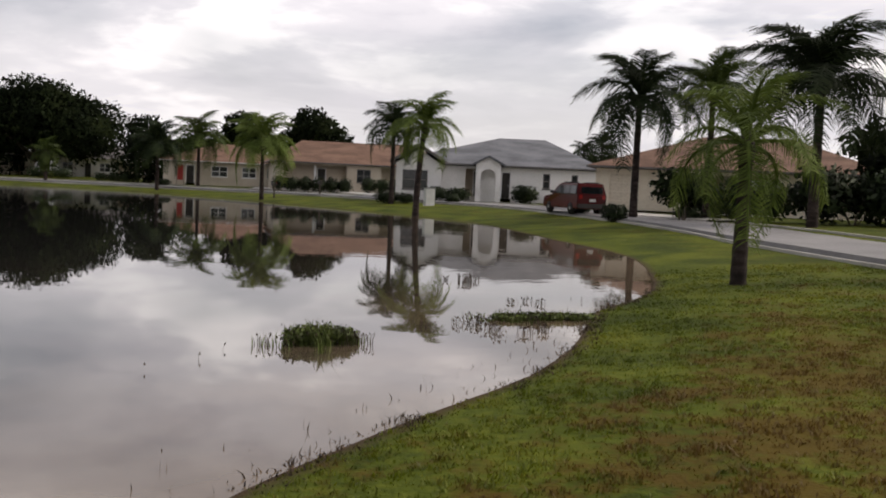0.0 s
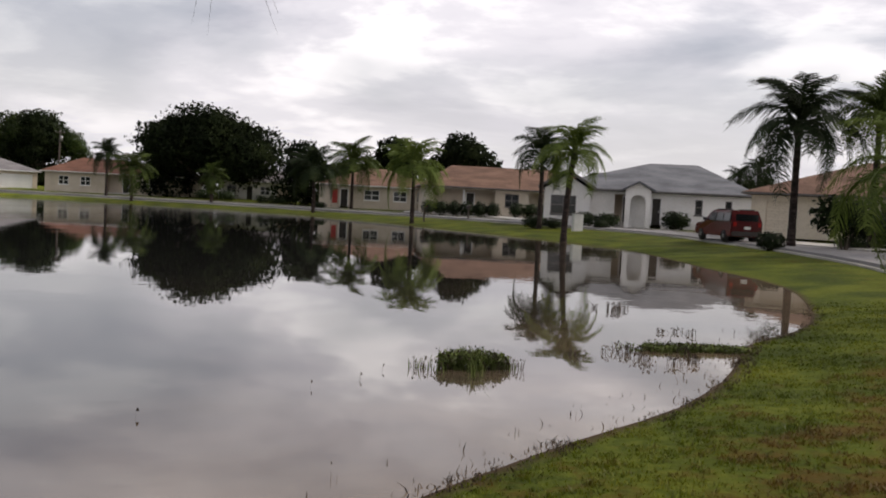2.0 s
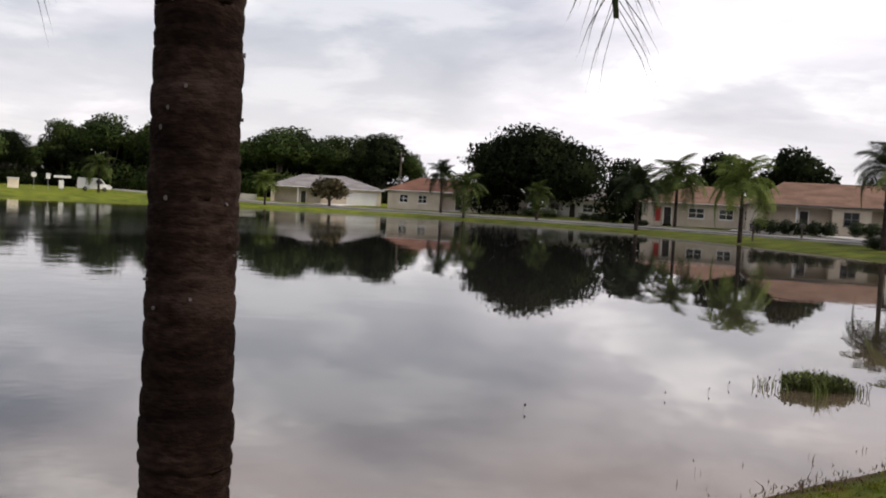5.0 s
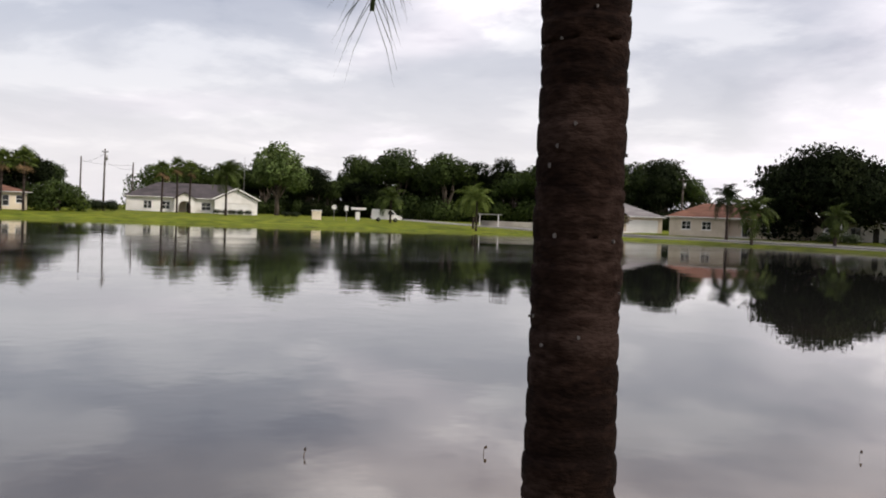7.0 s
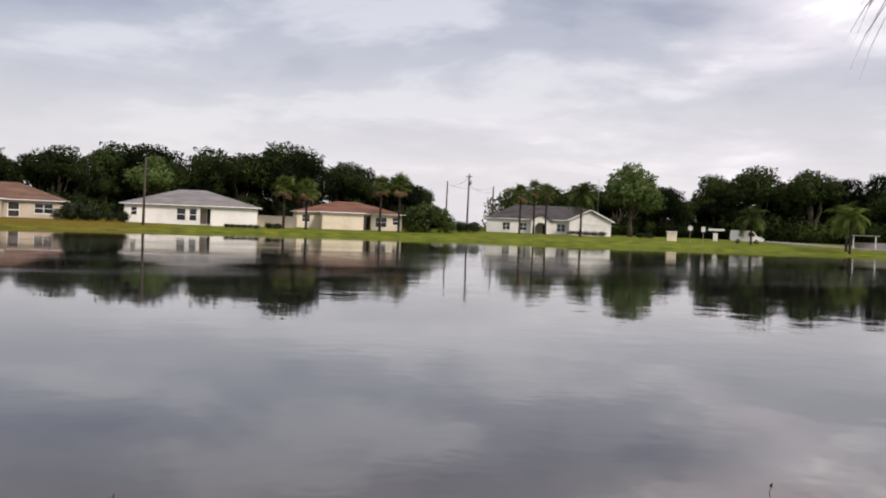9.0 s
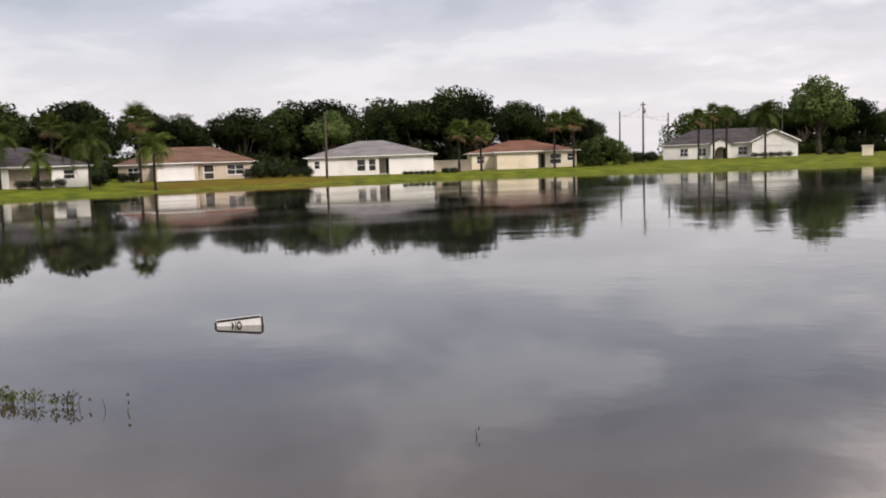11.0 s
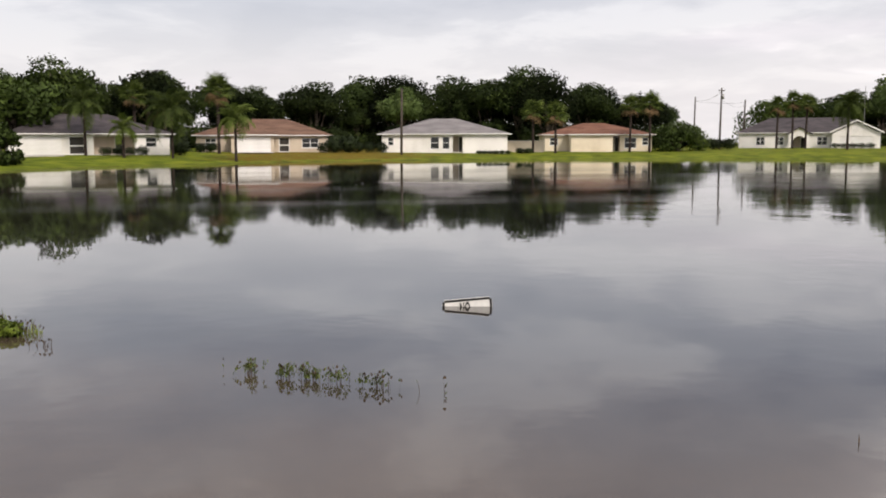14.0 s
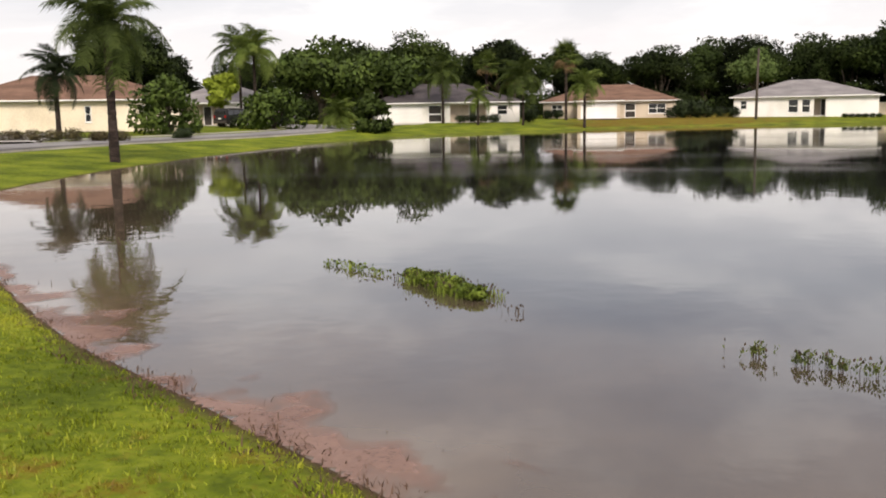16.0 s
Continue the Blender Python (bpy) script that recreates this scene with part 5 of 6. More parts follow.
HEDGE = "clipped dark green hedge along a house front"
for i, (x, y, w, d, h, t) in enumerate(((-12.5, 89.3, 7.5, 1.3, 1.5, 14), (-4.0, 89.6, 7.5, 1.3, 1.5, 12), (6.2, 71.0, 1.7, 1.5, 1.4, 0), (10.5, 69.8, 1.7, 1.5, 1.4, 0), (0.4, 70.2, 3.2, 1.3, 1.2, 0), (-4.0, 66.6, 1.6, 1.4, 0.9, 10), (-2.6, 66.4, 1.5, 1.3, 0.8, 10), (0.7, 66.8, 0.9, 0.8, 0.7, 0),
                                        (-49.6, -38.2, 5.4, 1.1, 0.75, 104), (-51.2, -34.6, 2.2, 1.1, 0.75, 100), (-57, -33.0, 1.4, 1.2, 0.8, 0), (-124.4, 4.0, 9, 1.6, 1.4, 90), (-124.8, -14.5, 2.6, 1.4, 1.2, 90), (-124.6, 2.6, 4, 2.2, 2.4, 90), (-126.5, -19.5, 5, 3, 3.0, 90),
                                        (-121.2, 22, 4.4, 0.8, 0.5, 77), (-121.6, 26.2, 2.2, 1.2, 0.8, 77), (-137.6, 84.2, 6.5, 1.2, 0.9, 61), (-132.5, 92.5, 3.0, 1.2, 1.0, 61), (-106.2, -21.6, 5.5, 1.3, 1.0, 128), (-109.6, -16.2, 2.0, 1.5, 2.0, 128), (-131.2, 53.6, 5, 3, 2.4, 70), (-134, 60, 4, 2, 1.8, 70),
                                        (8.2, 44.5, 1.1, 1.0, 0.9, 0), (12.2, 46.5, 1.3, 1.0, 0.7, 0), (7.6, 52.0, 1.0, 1.0, 1.0, 0), (19.6, 44.5, 5.5, 2.6, 2.8, -15), (15.6, 46.6, 3.4, 2.2, 2.2, -10), (14.2, 49.2, 2.2, 1.6, 1.9, 0), (-88, -40, 6.5, 2.0, 1.4, 110), (-47, 112, 5, 2, 1.4, 10), (-38, 108, 4, 1.5, 1.0, 20), (-30, 100.5, 1.4, 1.2, 0.8, 0))):
    brown = 8 <= i <= 9
    shrub(x, y, w, d, h, "brown_hedge" if brown else "hedge_leaf", 200 + i, "clipped brownish hedge beside a driveway" if brown else (HEDGE if w > 2.1 else "round clipped dark green bush by a house"), "hedge" if w > 2.1 else "bush", "hedge" if w > 2.1 else "bush", t)
shrub(11.6, 45.2, 2.6, 2.2, 2.2, "frond_dark", 240, "multi-stemmed dark shrub with a flat crown", lift=0.5)

# ---- driveways, vehicles, street furniture ----


def driveway(x0, y0, x1, y1, w, label):
    line = np.array([(x0 + (x1 - x0) * i / 8, y0 + (y1 - y0) * i / 8) for i in range(9)])
    strip("driveway", line, w / 2, 0.075, 0.25, M["concrete"], label, "driveway")


driveway(9.8, 63.0, 10.6, 72.0, 4.2, "pale concrete driveway before the grey-roofed house")
driveway(-3.5, 79.0, -9.0, 92.0, 3.6, "pale concrete driveway to the beige house")
driveway(-17.5, 93.5, -18.5, 101.0, 3.4, "pale concrete driveway to a garage")
driveway(14.6, 45.0, 10.8, 54.0, 4.6, "pale concrete driveway to the cream house")
driveway(-82.0, 112.0, -84.2, 122.2, 5.0, "pale concrete driveway to a garage")
driveway(-47.0, -39.2, -64.0, -47.5, 4.6, "wide pale concrete driveway beside a brown hedge")
driveway(-97.0, -33.5, -104.0, -29.0, 5.0, "pale concrete driveway to a white garage")
driveway(-119.0, -8.6, -123.2, -8.6, 5.0, "short concrete apron before a garage")


def wheel_mesh(r, w):
    bm = bmesh.new()
    bmesh.ops.create_cone(bm, cap_ends=True, segments=20, radius1=r, radius2=r, depth=w, matrix=Matrix.Rotation(math.pi / 2, 4, "X"))
    bmesh.ops.bevel(bm, geom=[e for e in bm.edges if e.is_manifold and e.calc_face_angle(0) > 1], offset=0.04, segments=2, affect="EDGES")
    return bm_mesh("tyre", bm, M["tyre"], True)


def prism(profile, half, mat, name, taper=1.0, pivot=0.9, bevel=0.05):
    """A side profile (x, z) drawn out across the width; above the pivot it leans in."""
    bm = bmesh.new()
    rows = []
    for s in (-1, 1):
        rows.append([bm.verts.new((x, s * half * (1 if z <= pivot else taper), z)) for x, z in profile])
    bm.faces.new(rows[0])
    bm.faces.new(rows[1][::-1])
    k = len(profile)
    for i in range(k):
        bm.faces.new((rows[0][i], rows[1][i], rows[1][(i + 1) % k], rows[0][(i + 1) % k]))
    bmesh.ops.recalc_face_normals(bm, faces=bm.faces)
    if bevel:
        bmesh.ops.bevel(bm, geom=list(bm.edges), offset=bevel, segments=2, affect="EDGES", clamp_overlap=True)
    return bm_mesh(name, bm, mat)


def vehicle(name, x, y, turn, paint, label, van):
    """A vehicle with its nose towards local +x."""
    ob = thing(name, x, y, gz(x, y) + 0.09, turn, label, "car")
    if van:
        body = [(-2.5, 0.35), (2.45, 0.35), (2.5, 0.75), (2.2, 1.02), (1.55, 1.12), (0.95, 1.85), (0.6, 1.98), (-2.4, 1.98), (-2.52, 1.2)]
        glass = [(0.2, 1.18, 1.28, 1.72)]
        half = 0.95
    else:
        body = [(-2.15, 0.32), (2.15, 0.32), (2.22, 0.62), (2.1, 0.92), (1.15, 1.05), (0.45, 1.62), (0.1, 1.70), (-1.95, 1.70), (-2.2, 1.05)]
        glass = [(-0.3, 1.12, 0.62, 1.55), (-1.15, 1.12, -0.36, 1.55), (-1.95, 1.12, -1.22, 1.55)]
        half = 0.88
    part("body", prism(body, half, paint, "body", 0.86, 1.1), ob)
    for s in (-1, 1):
        for a, z0, b, z1 in glass:
            bm = bmesh.new()
            yo, yi = s * (half + 0.012), s * (half * 0.885 + 0.02)
            cut = 0.38 if b > 0.5 else 0.03
            vs = [bm.verts.new(q) for q in ((a, yo, z0), (b, yo, z0), (b - cut, yi, z1), (a + 0.03, yi, z1))]
            v2 = [bm.verts.new((v.co.x, v.co.y - s * 0.05, v.co.z)) for v in vs]
            bm.faces.new(vs if s < 0 else vs[::-1])
            for i in range(4):
                bm.faces.new((vs[i], v2[i], v2[(i + 1) % 4], vs[(i + 1) % 4]))
            bmesh.ops.recalc_face_normals(bm, faces=bm.faces)
            part("side_window", bm_mesh("side_window", bm, M["glass"]), ob)
        part("tail_lamp", box_mesh("tail_lamp", (body[-1][0] - 0.03, s * half * 0.78 - 0.09, 0.85, body[-1][0] + 0.1, s * half * 0.78 + 0.09, 1.08), M["lamp_red"], 0.02), ob)
        part("headlamp", box_mesh("headlamp", (body[2][0] - 0.1, s * half * 0.7 - 0.14, 0.66, body[2][0] + 0.02, s * half * 0.7 + 0.14, 0.82), M["sign_white"], 0.02), ob)
        part("mirror", box_mesh("mirror", (0.75, s * (half + 0.1) - 0.09, 1.1, 0.87, s * (half + 0.1) + 0.09, 1.26), M["black"], 0.02), ob)
    part("rear_window", box_mesh("rear_window", (body[-1][0] - 0.005, -half * 0.7, 1.15, body[-1][0] + 0.12, half * 0.7, 1.5), M["glass"], 0.02), ob)
    part("bumper", box_mesh("bumper", (body[0][0] - 0.1, -half * 0.95, 0.36, body[0][0] + 0.1, half * 0.95, 0.6), M["dark_trim"], 0.03), ob)
    part("bumper", box_mesh("bumper", (body[1][0] - 0.08, -half * 0.95, 0.36, body[1][0] + 0.12, half * 0.95, 0.58), M["dark_trim"], 0.03), ob)
    part("plate", box_mesh("plate", (body[0][0] - 0.13, -0.16, 0.72, body[0][0] - 0.02, 0.16, 0.86), M["sign_white"]), ob)
    if not van:
        for s in (-1, 1):
            part("roof_rail", box_mesh("roof_rail", (-1.7, s * 0.6 - 0.02, 1.70, 0.0, s * 0.6 + 0.02, 1.76), M["black"], 0.008), ob)
    tyre, rim = wheel_mesh(0.34, 0.22), box_mesh("rim", (-0.16, -0.125, -0.16, 0.16, 0.125, 0.16), M["grey_metal"], 0.07)
    for wx in (-1.35, 1.4):
        for s in (-1, 1):
            w = part("tyre", tyre, ob, pose(wx, s * (half - 0.1), 0.34))
            part("rim", rim, w)
    return ob


vehicle("car", 7.3, 52.0, 108, M["red_car"], "dark red estate car on the street", False)
vehicle("van", -114.5, 98.5, 50, M["white_car"], "white panel van parked beyond the pond", True)
vehicle("car", -88.5, -42.5, 160, M["black"], "dark car parked behind a broad green tree", False)
vehicle("car", -51.0, 122.6, 20, M["white_car"], "white car parked under the huge oak", False)
vehicle("car", -99.5, -41.0, 25, M["black"], "dark car under a carport roof", False)


def utility_pole(x, y, h, arm, turn, label="weathered wooden utility pole with a cross arm"):
    ob = thing("utility_pole", x, y, gz(x, y), turn, label, "utility pole", "utility poles")
    vs, fs = tube([(0, 0, -0.4), (0.05, 0, h * 0.5), (0.1, 0, h)], [0.17, 0.14, 0.11], 10)
    part("pole", mesh_of("pole", vs, fs, M["wood_pole"], True), ob)
    if arm:
        part("cross_arm", box_mesh("cross_arm", (0.1 - arm / 2, -0.16, h - 0.5, 0.1 + arm / 2, -0.08, h - 0.38), M["wood_pole"]), ob)
        for i in range(3):
            vs, fs = tube([(0.1 + arm * (i - 1) * 0.42, -0.12, h - 0.38), (0.1 + arm * (i - 1) * 0.42, -0.12, h - 0.22)], [0.05, 0.035], 6)
            part("insulator", mesh_of("insulator", vs, fs, M["grey_metal"]), ob)
        vs, fs = tube([(0.3, -0.05, h - 1.7), (0.3, -0.05, h - 0.9)], [0.2, 0.2], 10)
        part("transformer", mesh_of("transformer", vs, fs, M["grey_metal"], True), ob)
    return ob


utility_pole(-136.5, 61.0, 9.3, 0.9, 60)
utility_pole(-156.3, 66.0, 8.8, 0, 60, "bare weathered wooden utility pole")
utility_pole(-157.0, 75.7, 8.4, 0, 60, "bare weathered wooden utility pole")
utility_pole(-77.3, 126.4, 8.8, 1.4, 20)
utility_pole(-119.2, 9.7, 8.2, 0, 80, "bare weathered wooden utility pole")


def wire(a, b, sag, label="thin dark overhead wire between utility poles"):
    pts = []
    for i in range(13):
        u = i / 12
        p = Vector(a).lerp(Vector(b), u)
        pts.append((p.x, p.y, p.z - sag * 4 * u * (1 - u)))
    vs, fs = tube(pts, [0.02] * 13, 4)
    tagged(new("overhead_wire", mesh_of("overhead_wire", vs, fs, M["black"])), label, "wire", "overhead wires")


wire((-136.5, 61.0, 9.6), (-156.3, 66.0, 9.2), 0.5)
wire((-156.3, 66.0, 9.2), (-157.0, 75.7, 9.0), 0.3)
wire((-136.5, 61.0, 8.6), (-157.0, 75.7, 8.4), 0.6)


def post_sign(x, y, turn, h, w, hh, mat, label, shape="board"):
    ob = thing("street_sign", x, y, gz(x, y), turn, label, "street sign", "street signs")
    vs, fs = tube([(0, 0, -0.3), (0, 0, h)], [0.045, 0.045], 8)
    part("post", mesh_of("post", vs, fs, M["grey_metal"]), ob)
    if shape == "round":
        bm = bmesh.new()
        bmesh.ops.create_cone(bm, cap_ends=True, segments=8, radius1=w / 2, radius2=w / 2, depth=0.03, matrix=Matrix.Translation((0, -0.07, h - w / 2)) @ Matrix.Rotation(math.pi / 2, 4, "X"))
        part("plate", bm_mesh("plate", bm, mat), ob)
    else:
        part("plate", box_mesh("plate", (-w / 2, -0.085, h - hh, w / 2, -0.055, h), mat, 0.008), ob)


post_sign(-118.2, 90.6, 45, 2.5, 0.8, 0.8, M["sign_white"], "pale eight-sided street sign seen from behind on a post", "round")
post_sign(-117.2, 92.3, 45, 2.4, 0.6, 0.8, M["sign_white"], "small pale street sign on a thin post")
post_sign(-115.7, 93.6, 45, 2.2, 2.4, 0.35, M["sign_white"], "long pale street-name board on a post")
post_sign(-115.2, 93.0, 45, 1.5, 0.7, 1.2, M["sign_white"], "white notice board low on a post")
pill = thing("gate_pillar", -120.1, 88.6, gz(-120.1, 88.6), 45, "cream stucco pillar with a cap beside the street", "pillar")
part("shaft", box_mesh("shaft", (-0.7, -0.45, -0.3, 0.7, 0.45, 1.35), M["cream_wall"], 0.02), pill)
part("cap", box_mesh("cap", (-0.8, -0.55, 1.352, 0.8, 0.55, 1.5), M["white_paint"], 0.02), pill)
port = thing("carport", -100.5, 112.5, gz(-100.5, 112.5), 35, "low pale carport wall beside the trees", "carport")
part("wall", box_mesh("wall", (-4.5, 0, -0.3, 4.5, 0.2, 0.95), M["kerb"]), port)
part("roof", box_mesh("roof", (-4.7, -2.5, 1.9, -1.2, 0.6, 2.05), M["grey_metal"]), port)
for px in (-4.5, -1.5):
    part("post", box_mesh("post", (px, -2.3, -0.3, px + 0.15, -2.15, 1.9), M["white_paint"]), port)


def mailbox(x, y, turn, mat, label):
    ob = thing("mailbox", x, y, gz(x, y), turn, label, "mailbox", "mailboxes")
    part("post", box_mesh("post", (-0.06, -0.06, -0.3, 0.06, 0.06, 1.0), M["wood_pole"]), ob)
    bm = bmesh.new()
    prof = [(-0.13, 1.0), (0.13, 1.0), (0.13, 1.16)] + [(0.13 * math.cos(a), 1.16 + 0.13 * math.sin(a)) for a in (0.6, 1.2, 1.94, 2.54)] + [(-0.13, 1.16)]
    f0, f1 = [bm.verts.new((px, -0.28, pz)) for px, pz in prof], [bm.verts.new((px, 0.28, pz)) for px, pz in prof]
    bm.faces.new(f0), bm.faces.new(f1[::-1])
    for i in range(len(prof)):
        bm.faces.new((f0[i], f1[i], f1[(i + 1) % len(prof)], f0[(i + 1) % len(prof)]))
    bmesh.ops.recalc_face_normals(bm, faces=bm.faces)
    part("box", bm_mesh("box", bm, mat), ob)
    part("flag", box_mesh("flag", (0.135, -0.1, 1.1, 0.15, -0.06, 1.32), M["red"]), ob)


mailbox(-13.6, 75.6, 30, M["dark_trim"], "dark mailbox on a wooden post by the street")
mailbox(-10.4, 79.2, 30, M["dark_trim"], "brown mailbox on a wooden post on the verge")
mailbox(-131.5, 80.0, 60, M["sign_white"], "white mailbox on a post near the pond")
cab = thing("utility_cabinet", -0.9, 63.5, gz(-0.9, 63.5), 20, "pale grey utility cabinet on the verge", "utility cabinet")
part("cabinet", box_mesh("cabinet", (-0.33, -0.25, -0.2, 0.33, 0.25, 1.15), M["sign_white"], 0.03), cab)
part("lid", box_mesh("lid", (-0.38, -0.3, 1.152, 0.38, 0.3, 1.22), M["grey_metal"], 0.02), cab)
flag = thing("banner", -29.0, 103.4, gz(-29.0, 103.4), 16, "red banner hung on a pale house front", "banner")
part("cloth", box_mesh("cloth", (-0.3, -0.02, 0.6, 0.3, 0.02, 2.2), M["red"]), flag)
part("rail", box_mesh("rail", (-0.4, -0.03, 2.202, 0.4, 0.03, 2.26), M["dark_trim"]), flag)
for px in (-0.4, 0.36):
    part("pole", box_mesh("pole", (px, -0.025, -0.2, px + 0.04, 0.025, 2.2), M["dark_trim"]), flag)
ant = thing("antenna_mast", -146.5, 92.0, gz(-146.5, 92.0), 0, "thin metal antenna mast behind a roof", "antenna")
vs, fs = tube([(0, 0, 0), (0, 0, 10.4)], [0.05, 0.03], 6)
part("mast", mesh_of("mast", vs, fs, M["grey_metal"]), ant)
fence = thing("garden_wall", -128.5, 28.2, gz(-128.5, 28.2), 77, "low pinkish garden wall between two houses", "wall")
part("wall", box_mesh("wall", (-2.6, 0, -0.3, 2.6, 0.18, 1.5), M["peach_wall"]), fence)
part("coping", box_mesh("coping", (-2.65, -0.04, 1.502, 2.65, 0.22, 1.57), M["concrete"]), fence)

# ---- the drowned sign ----
sign = thing("sign", -13.22, -3.46, -0.622, 79, "white metal sign with a black border, nearly drowned in the pond", "sign")
tip = pose(0, 0, 0, 0, -5.0, 0)
bm = bmesh.new()
add_box(bm, -0.305, -0.004, 0.0, 0.305, 0.004, 0.725)
bmesh.ops.bevel(bm, geom=[e for e in bm.edges if abs(e.verts[0].co.y - e.verts[1].co.y) > 0.005], offset=0.03, segments=4, affect="EDGES")
part("plate", bm_mesh("plate", bm, M["sign_white"]), sign, tip)
bm = bmesh.new()
for q in ((-0.272, 0.692, 0.272, 0.72), (-0.302, 0.02, -0.274, 0.70), (0.274, 0.02, 0.302, 0.70)):
    add_box(bm, q[0], -0.0075, q[1], q[2], -0.0045, q[3])
part("border", bm_mesh("border", bm, M["black"]), sign, tip)
vs, fs = tube([(0, 0.03, -0.6), (0, 0.03, 0.70)], [0.025, 0.025], 8)
part("post", mesh_of("post", vs, fs, M["grey_metal"]), sign, tip)
txt = bpy.data.curves.new("lettering", "FONT")
txt.body, txt.size, txt.align_x, txt.extrude, txt.offset = "NO", 0.19, "CENTER", 0.001, 0.006
txt.materials.append(M["black"])
part("lettering", txt, sign, tip @ pose(-0.03, -0.0075, 0.545, 90, 0, 0) @ Matrix.Diagonal((0.42, 1, 1, 1)))

# ---- water plants, bank weeds, grass ----


def blades(name, xy, z, h, w, lean, mat, seed):
    """One mesh of narrow bent blades standing at the points."""
    g = np.random.default_rng(seed)
    n = len(xy)
    a = g.random(n) * 2 * np.pi
    side = np.column_stack([np.cos(a), np.sin(a), np.zeros(n)]) * (w * (0.6 + 0.8 * g.random(n)))[:, None]
    b = g.random(n) * 2 * np.pi
    ln = np.column_stack([np.cos(b), np.sin(b), np.zeros(n)]) * (h * lean * g.random(n))[:, None]
    base = np.column_stack([xy, z])
    mid = base + ln * 0.3 + np.column_stack([np.zeros(n), np.zeros(n), h * 0.6])
    top = base + ln + np.column_stack([np.zeros(n), np.zeros(n), h])
    v = np.stack([base - side, base + side, mid + side * 0.8, mid - side * 0.8, top], 1).reshape(-1, 3)
    k = np.arange(n)[:, None] * 5
    loops = np.concatenate([k + [0, 1, 2, 3], k + [3, 2, 4]], 1).ravel()
    me = bpy.data.meshes.new(name)
    me.vertices.add(n * 5)
    me.vertices.foreach_set("co", v.ravel())
    me.loops.add(len(loops))
    me.loops.foreach_set("vertex_index", loops)
    me.polygons.add(n * 2)
    me.polygons.foreach_set("loop_start", (np.arange(n)[:, None] * 7 + [0, 4]).ravel())
    me.materials.append(mat)
    me.update()
    me.validate()
    return me


def weed_patch(name, x0, y0, x1, y1, spread, n, h, seed, label, mat="weed", clump=1.0, w=0.012, leafy=0):
    """Upright water plants scattered along a line in the shallows, thick in tufts, with seed heads."""
    g = np.random.default_rng(seed)
    tufts = max(3, int(n / 14))
    tu = g.random(tufts) ** clump
    tp = np.column_stack([x0 + (x1 - x0) * tu, y0 + (y1 - y0) * tu]) + g.normal(size=(tufts, 2)) * spread
    xy = tp[g.integers(0, tufts, n)] + g.normal(size=(n, 2)) * 0.06
    along = np.clip(((xy - (x0, y0)) @ (x1 - x0, y1 - y0)) / ((x1 - x0) ** 2 + (y1 - y0) ** 2), 0, 1)
    hh = h * (0.45 + 0.7 * g.random(n)) * (0.55 + 0.5 * np.sin(np.pi * along))
    ob = tagged(new(name), label, "water plants", kind="stuff")
    part("stems", blades("stems", xy, np.full(n, -0.05), hh + 0.05, w, 0.5, M[mat], seed), ob)
    if leafy:
        k = 7
        lobes = [(x0 + (x1 - x0) * (i + 0.5) / k, y0 + (y1 - y0) * (i + 0.5) / k, h * 0.42, math.hypot(x1 - x0, y1 - y0) / k * 0.9, spread * 1.3, h * (0.3 + 0.2 * math.sin(math.pi * (i + 0.5) / k)) * g.uniform(0.8, 1.2)) for i in range(k)]
        part("leaves", leaf_cloud("leaves", lobes, leafy, 0.022, M[mat], seed + 2, 0.2), ob)
    pick = g.random(n) < (0.8 if mat == "stalk" else 0.22)
    hx = xy[pick]
    k = len(hx)
    part("seed_heads", blades("seed_heads", hx + g.normal(size=(k, 2)) * 0.02, hh[pick] * 0.75, np.full(k, 0.03), 0.010, 0.5, M["stalk"], seed + 1), ob)
    return ob


weed_patch("water_weeds", -1.65, 10.1, -0.95, 10.4, 0.2, 560, 0.225, 301, "dense green tuft of water weeds in the pond", "reed_leaf", w=0.006, leafy=2600)
weed_patch("water_weeds", -2.1, 9.95, -0.75, 10.5, 0.13, 130, 0.2, 302, "sparse dark stems round a tuft of water weeds", "stalk", w=0.005)
weed_patch("water_weeds", 0.2, 11.7, 1.6, 12.3, 0.3, 170, 0.12, 303, "thin dark water weeds near the bank", "stalk", w=0.005)
weed_patch("water_weeds", 0.8, 12.7, 2.2, 13.2, 0.2, 900, 0.1, 304, "low green grassy tongue rising from the shallows", "reed_leaf", w=0.007, leafy=2600)
weed_patch("water_weeds", 0.0, 17.8, 1.0, 17.7, 0.16, 70, 0.15, 305, "row of dark reeds in the pond", "stalk", w=0.007)
weed_patch("water_weeds", 1.2, 15.0, 2.8, 15.2, 0.5, 110, 0.1, 306, "scattered dark stems in the shallows", "stalk", w=0.005)
weed_patch("water_weeds", -13.55, -9.5, -12.3, -8.45, 0.1, 700, 0.16, 307, "bright green strip of water weeds in the pond", "weed", 0.9, 0.005, leafy=4200)
weed_patch("water_weeds", -14.5, -10.8, -13.7, -9.8, 0.1, 70, 0.11, 308, "sparse pale green water weeds", "weed", w=0.005, leafy=160)
weed_patch("water_weeds", -13.5, -9.6, -11.8, -7.9, 0.1, 60, 0.14, 309, "dark stems among green water weeds", "stalk", w=0.005)


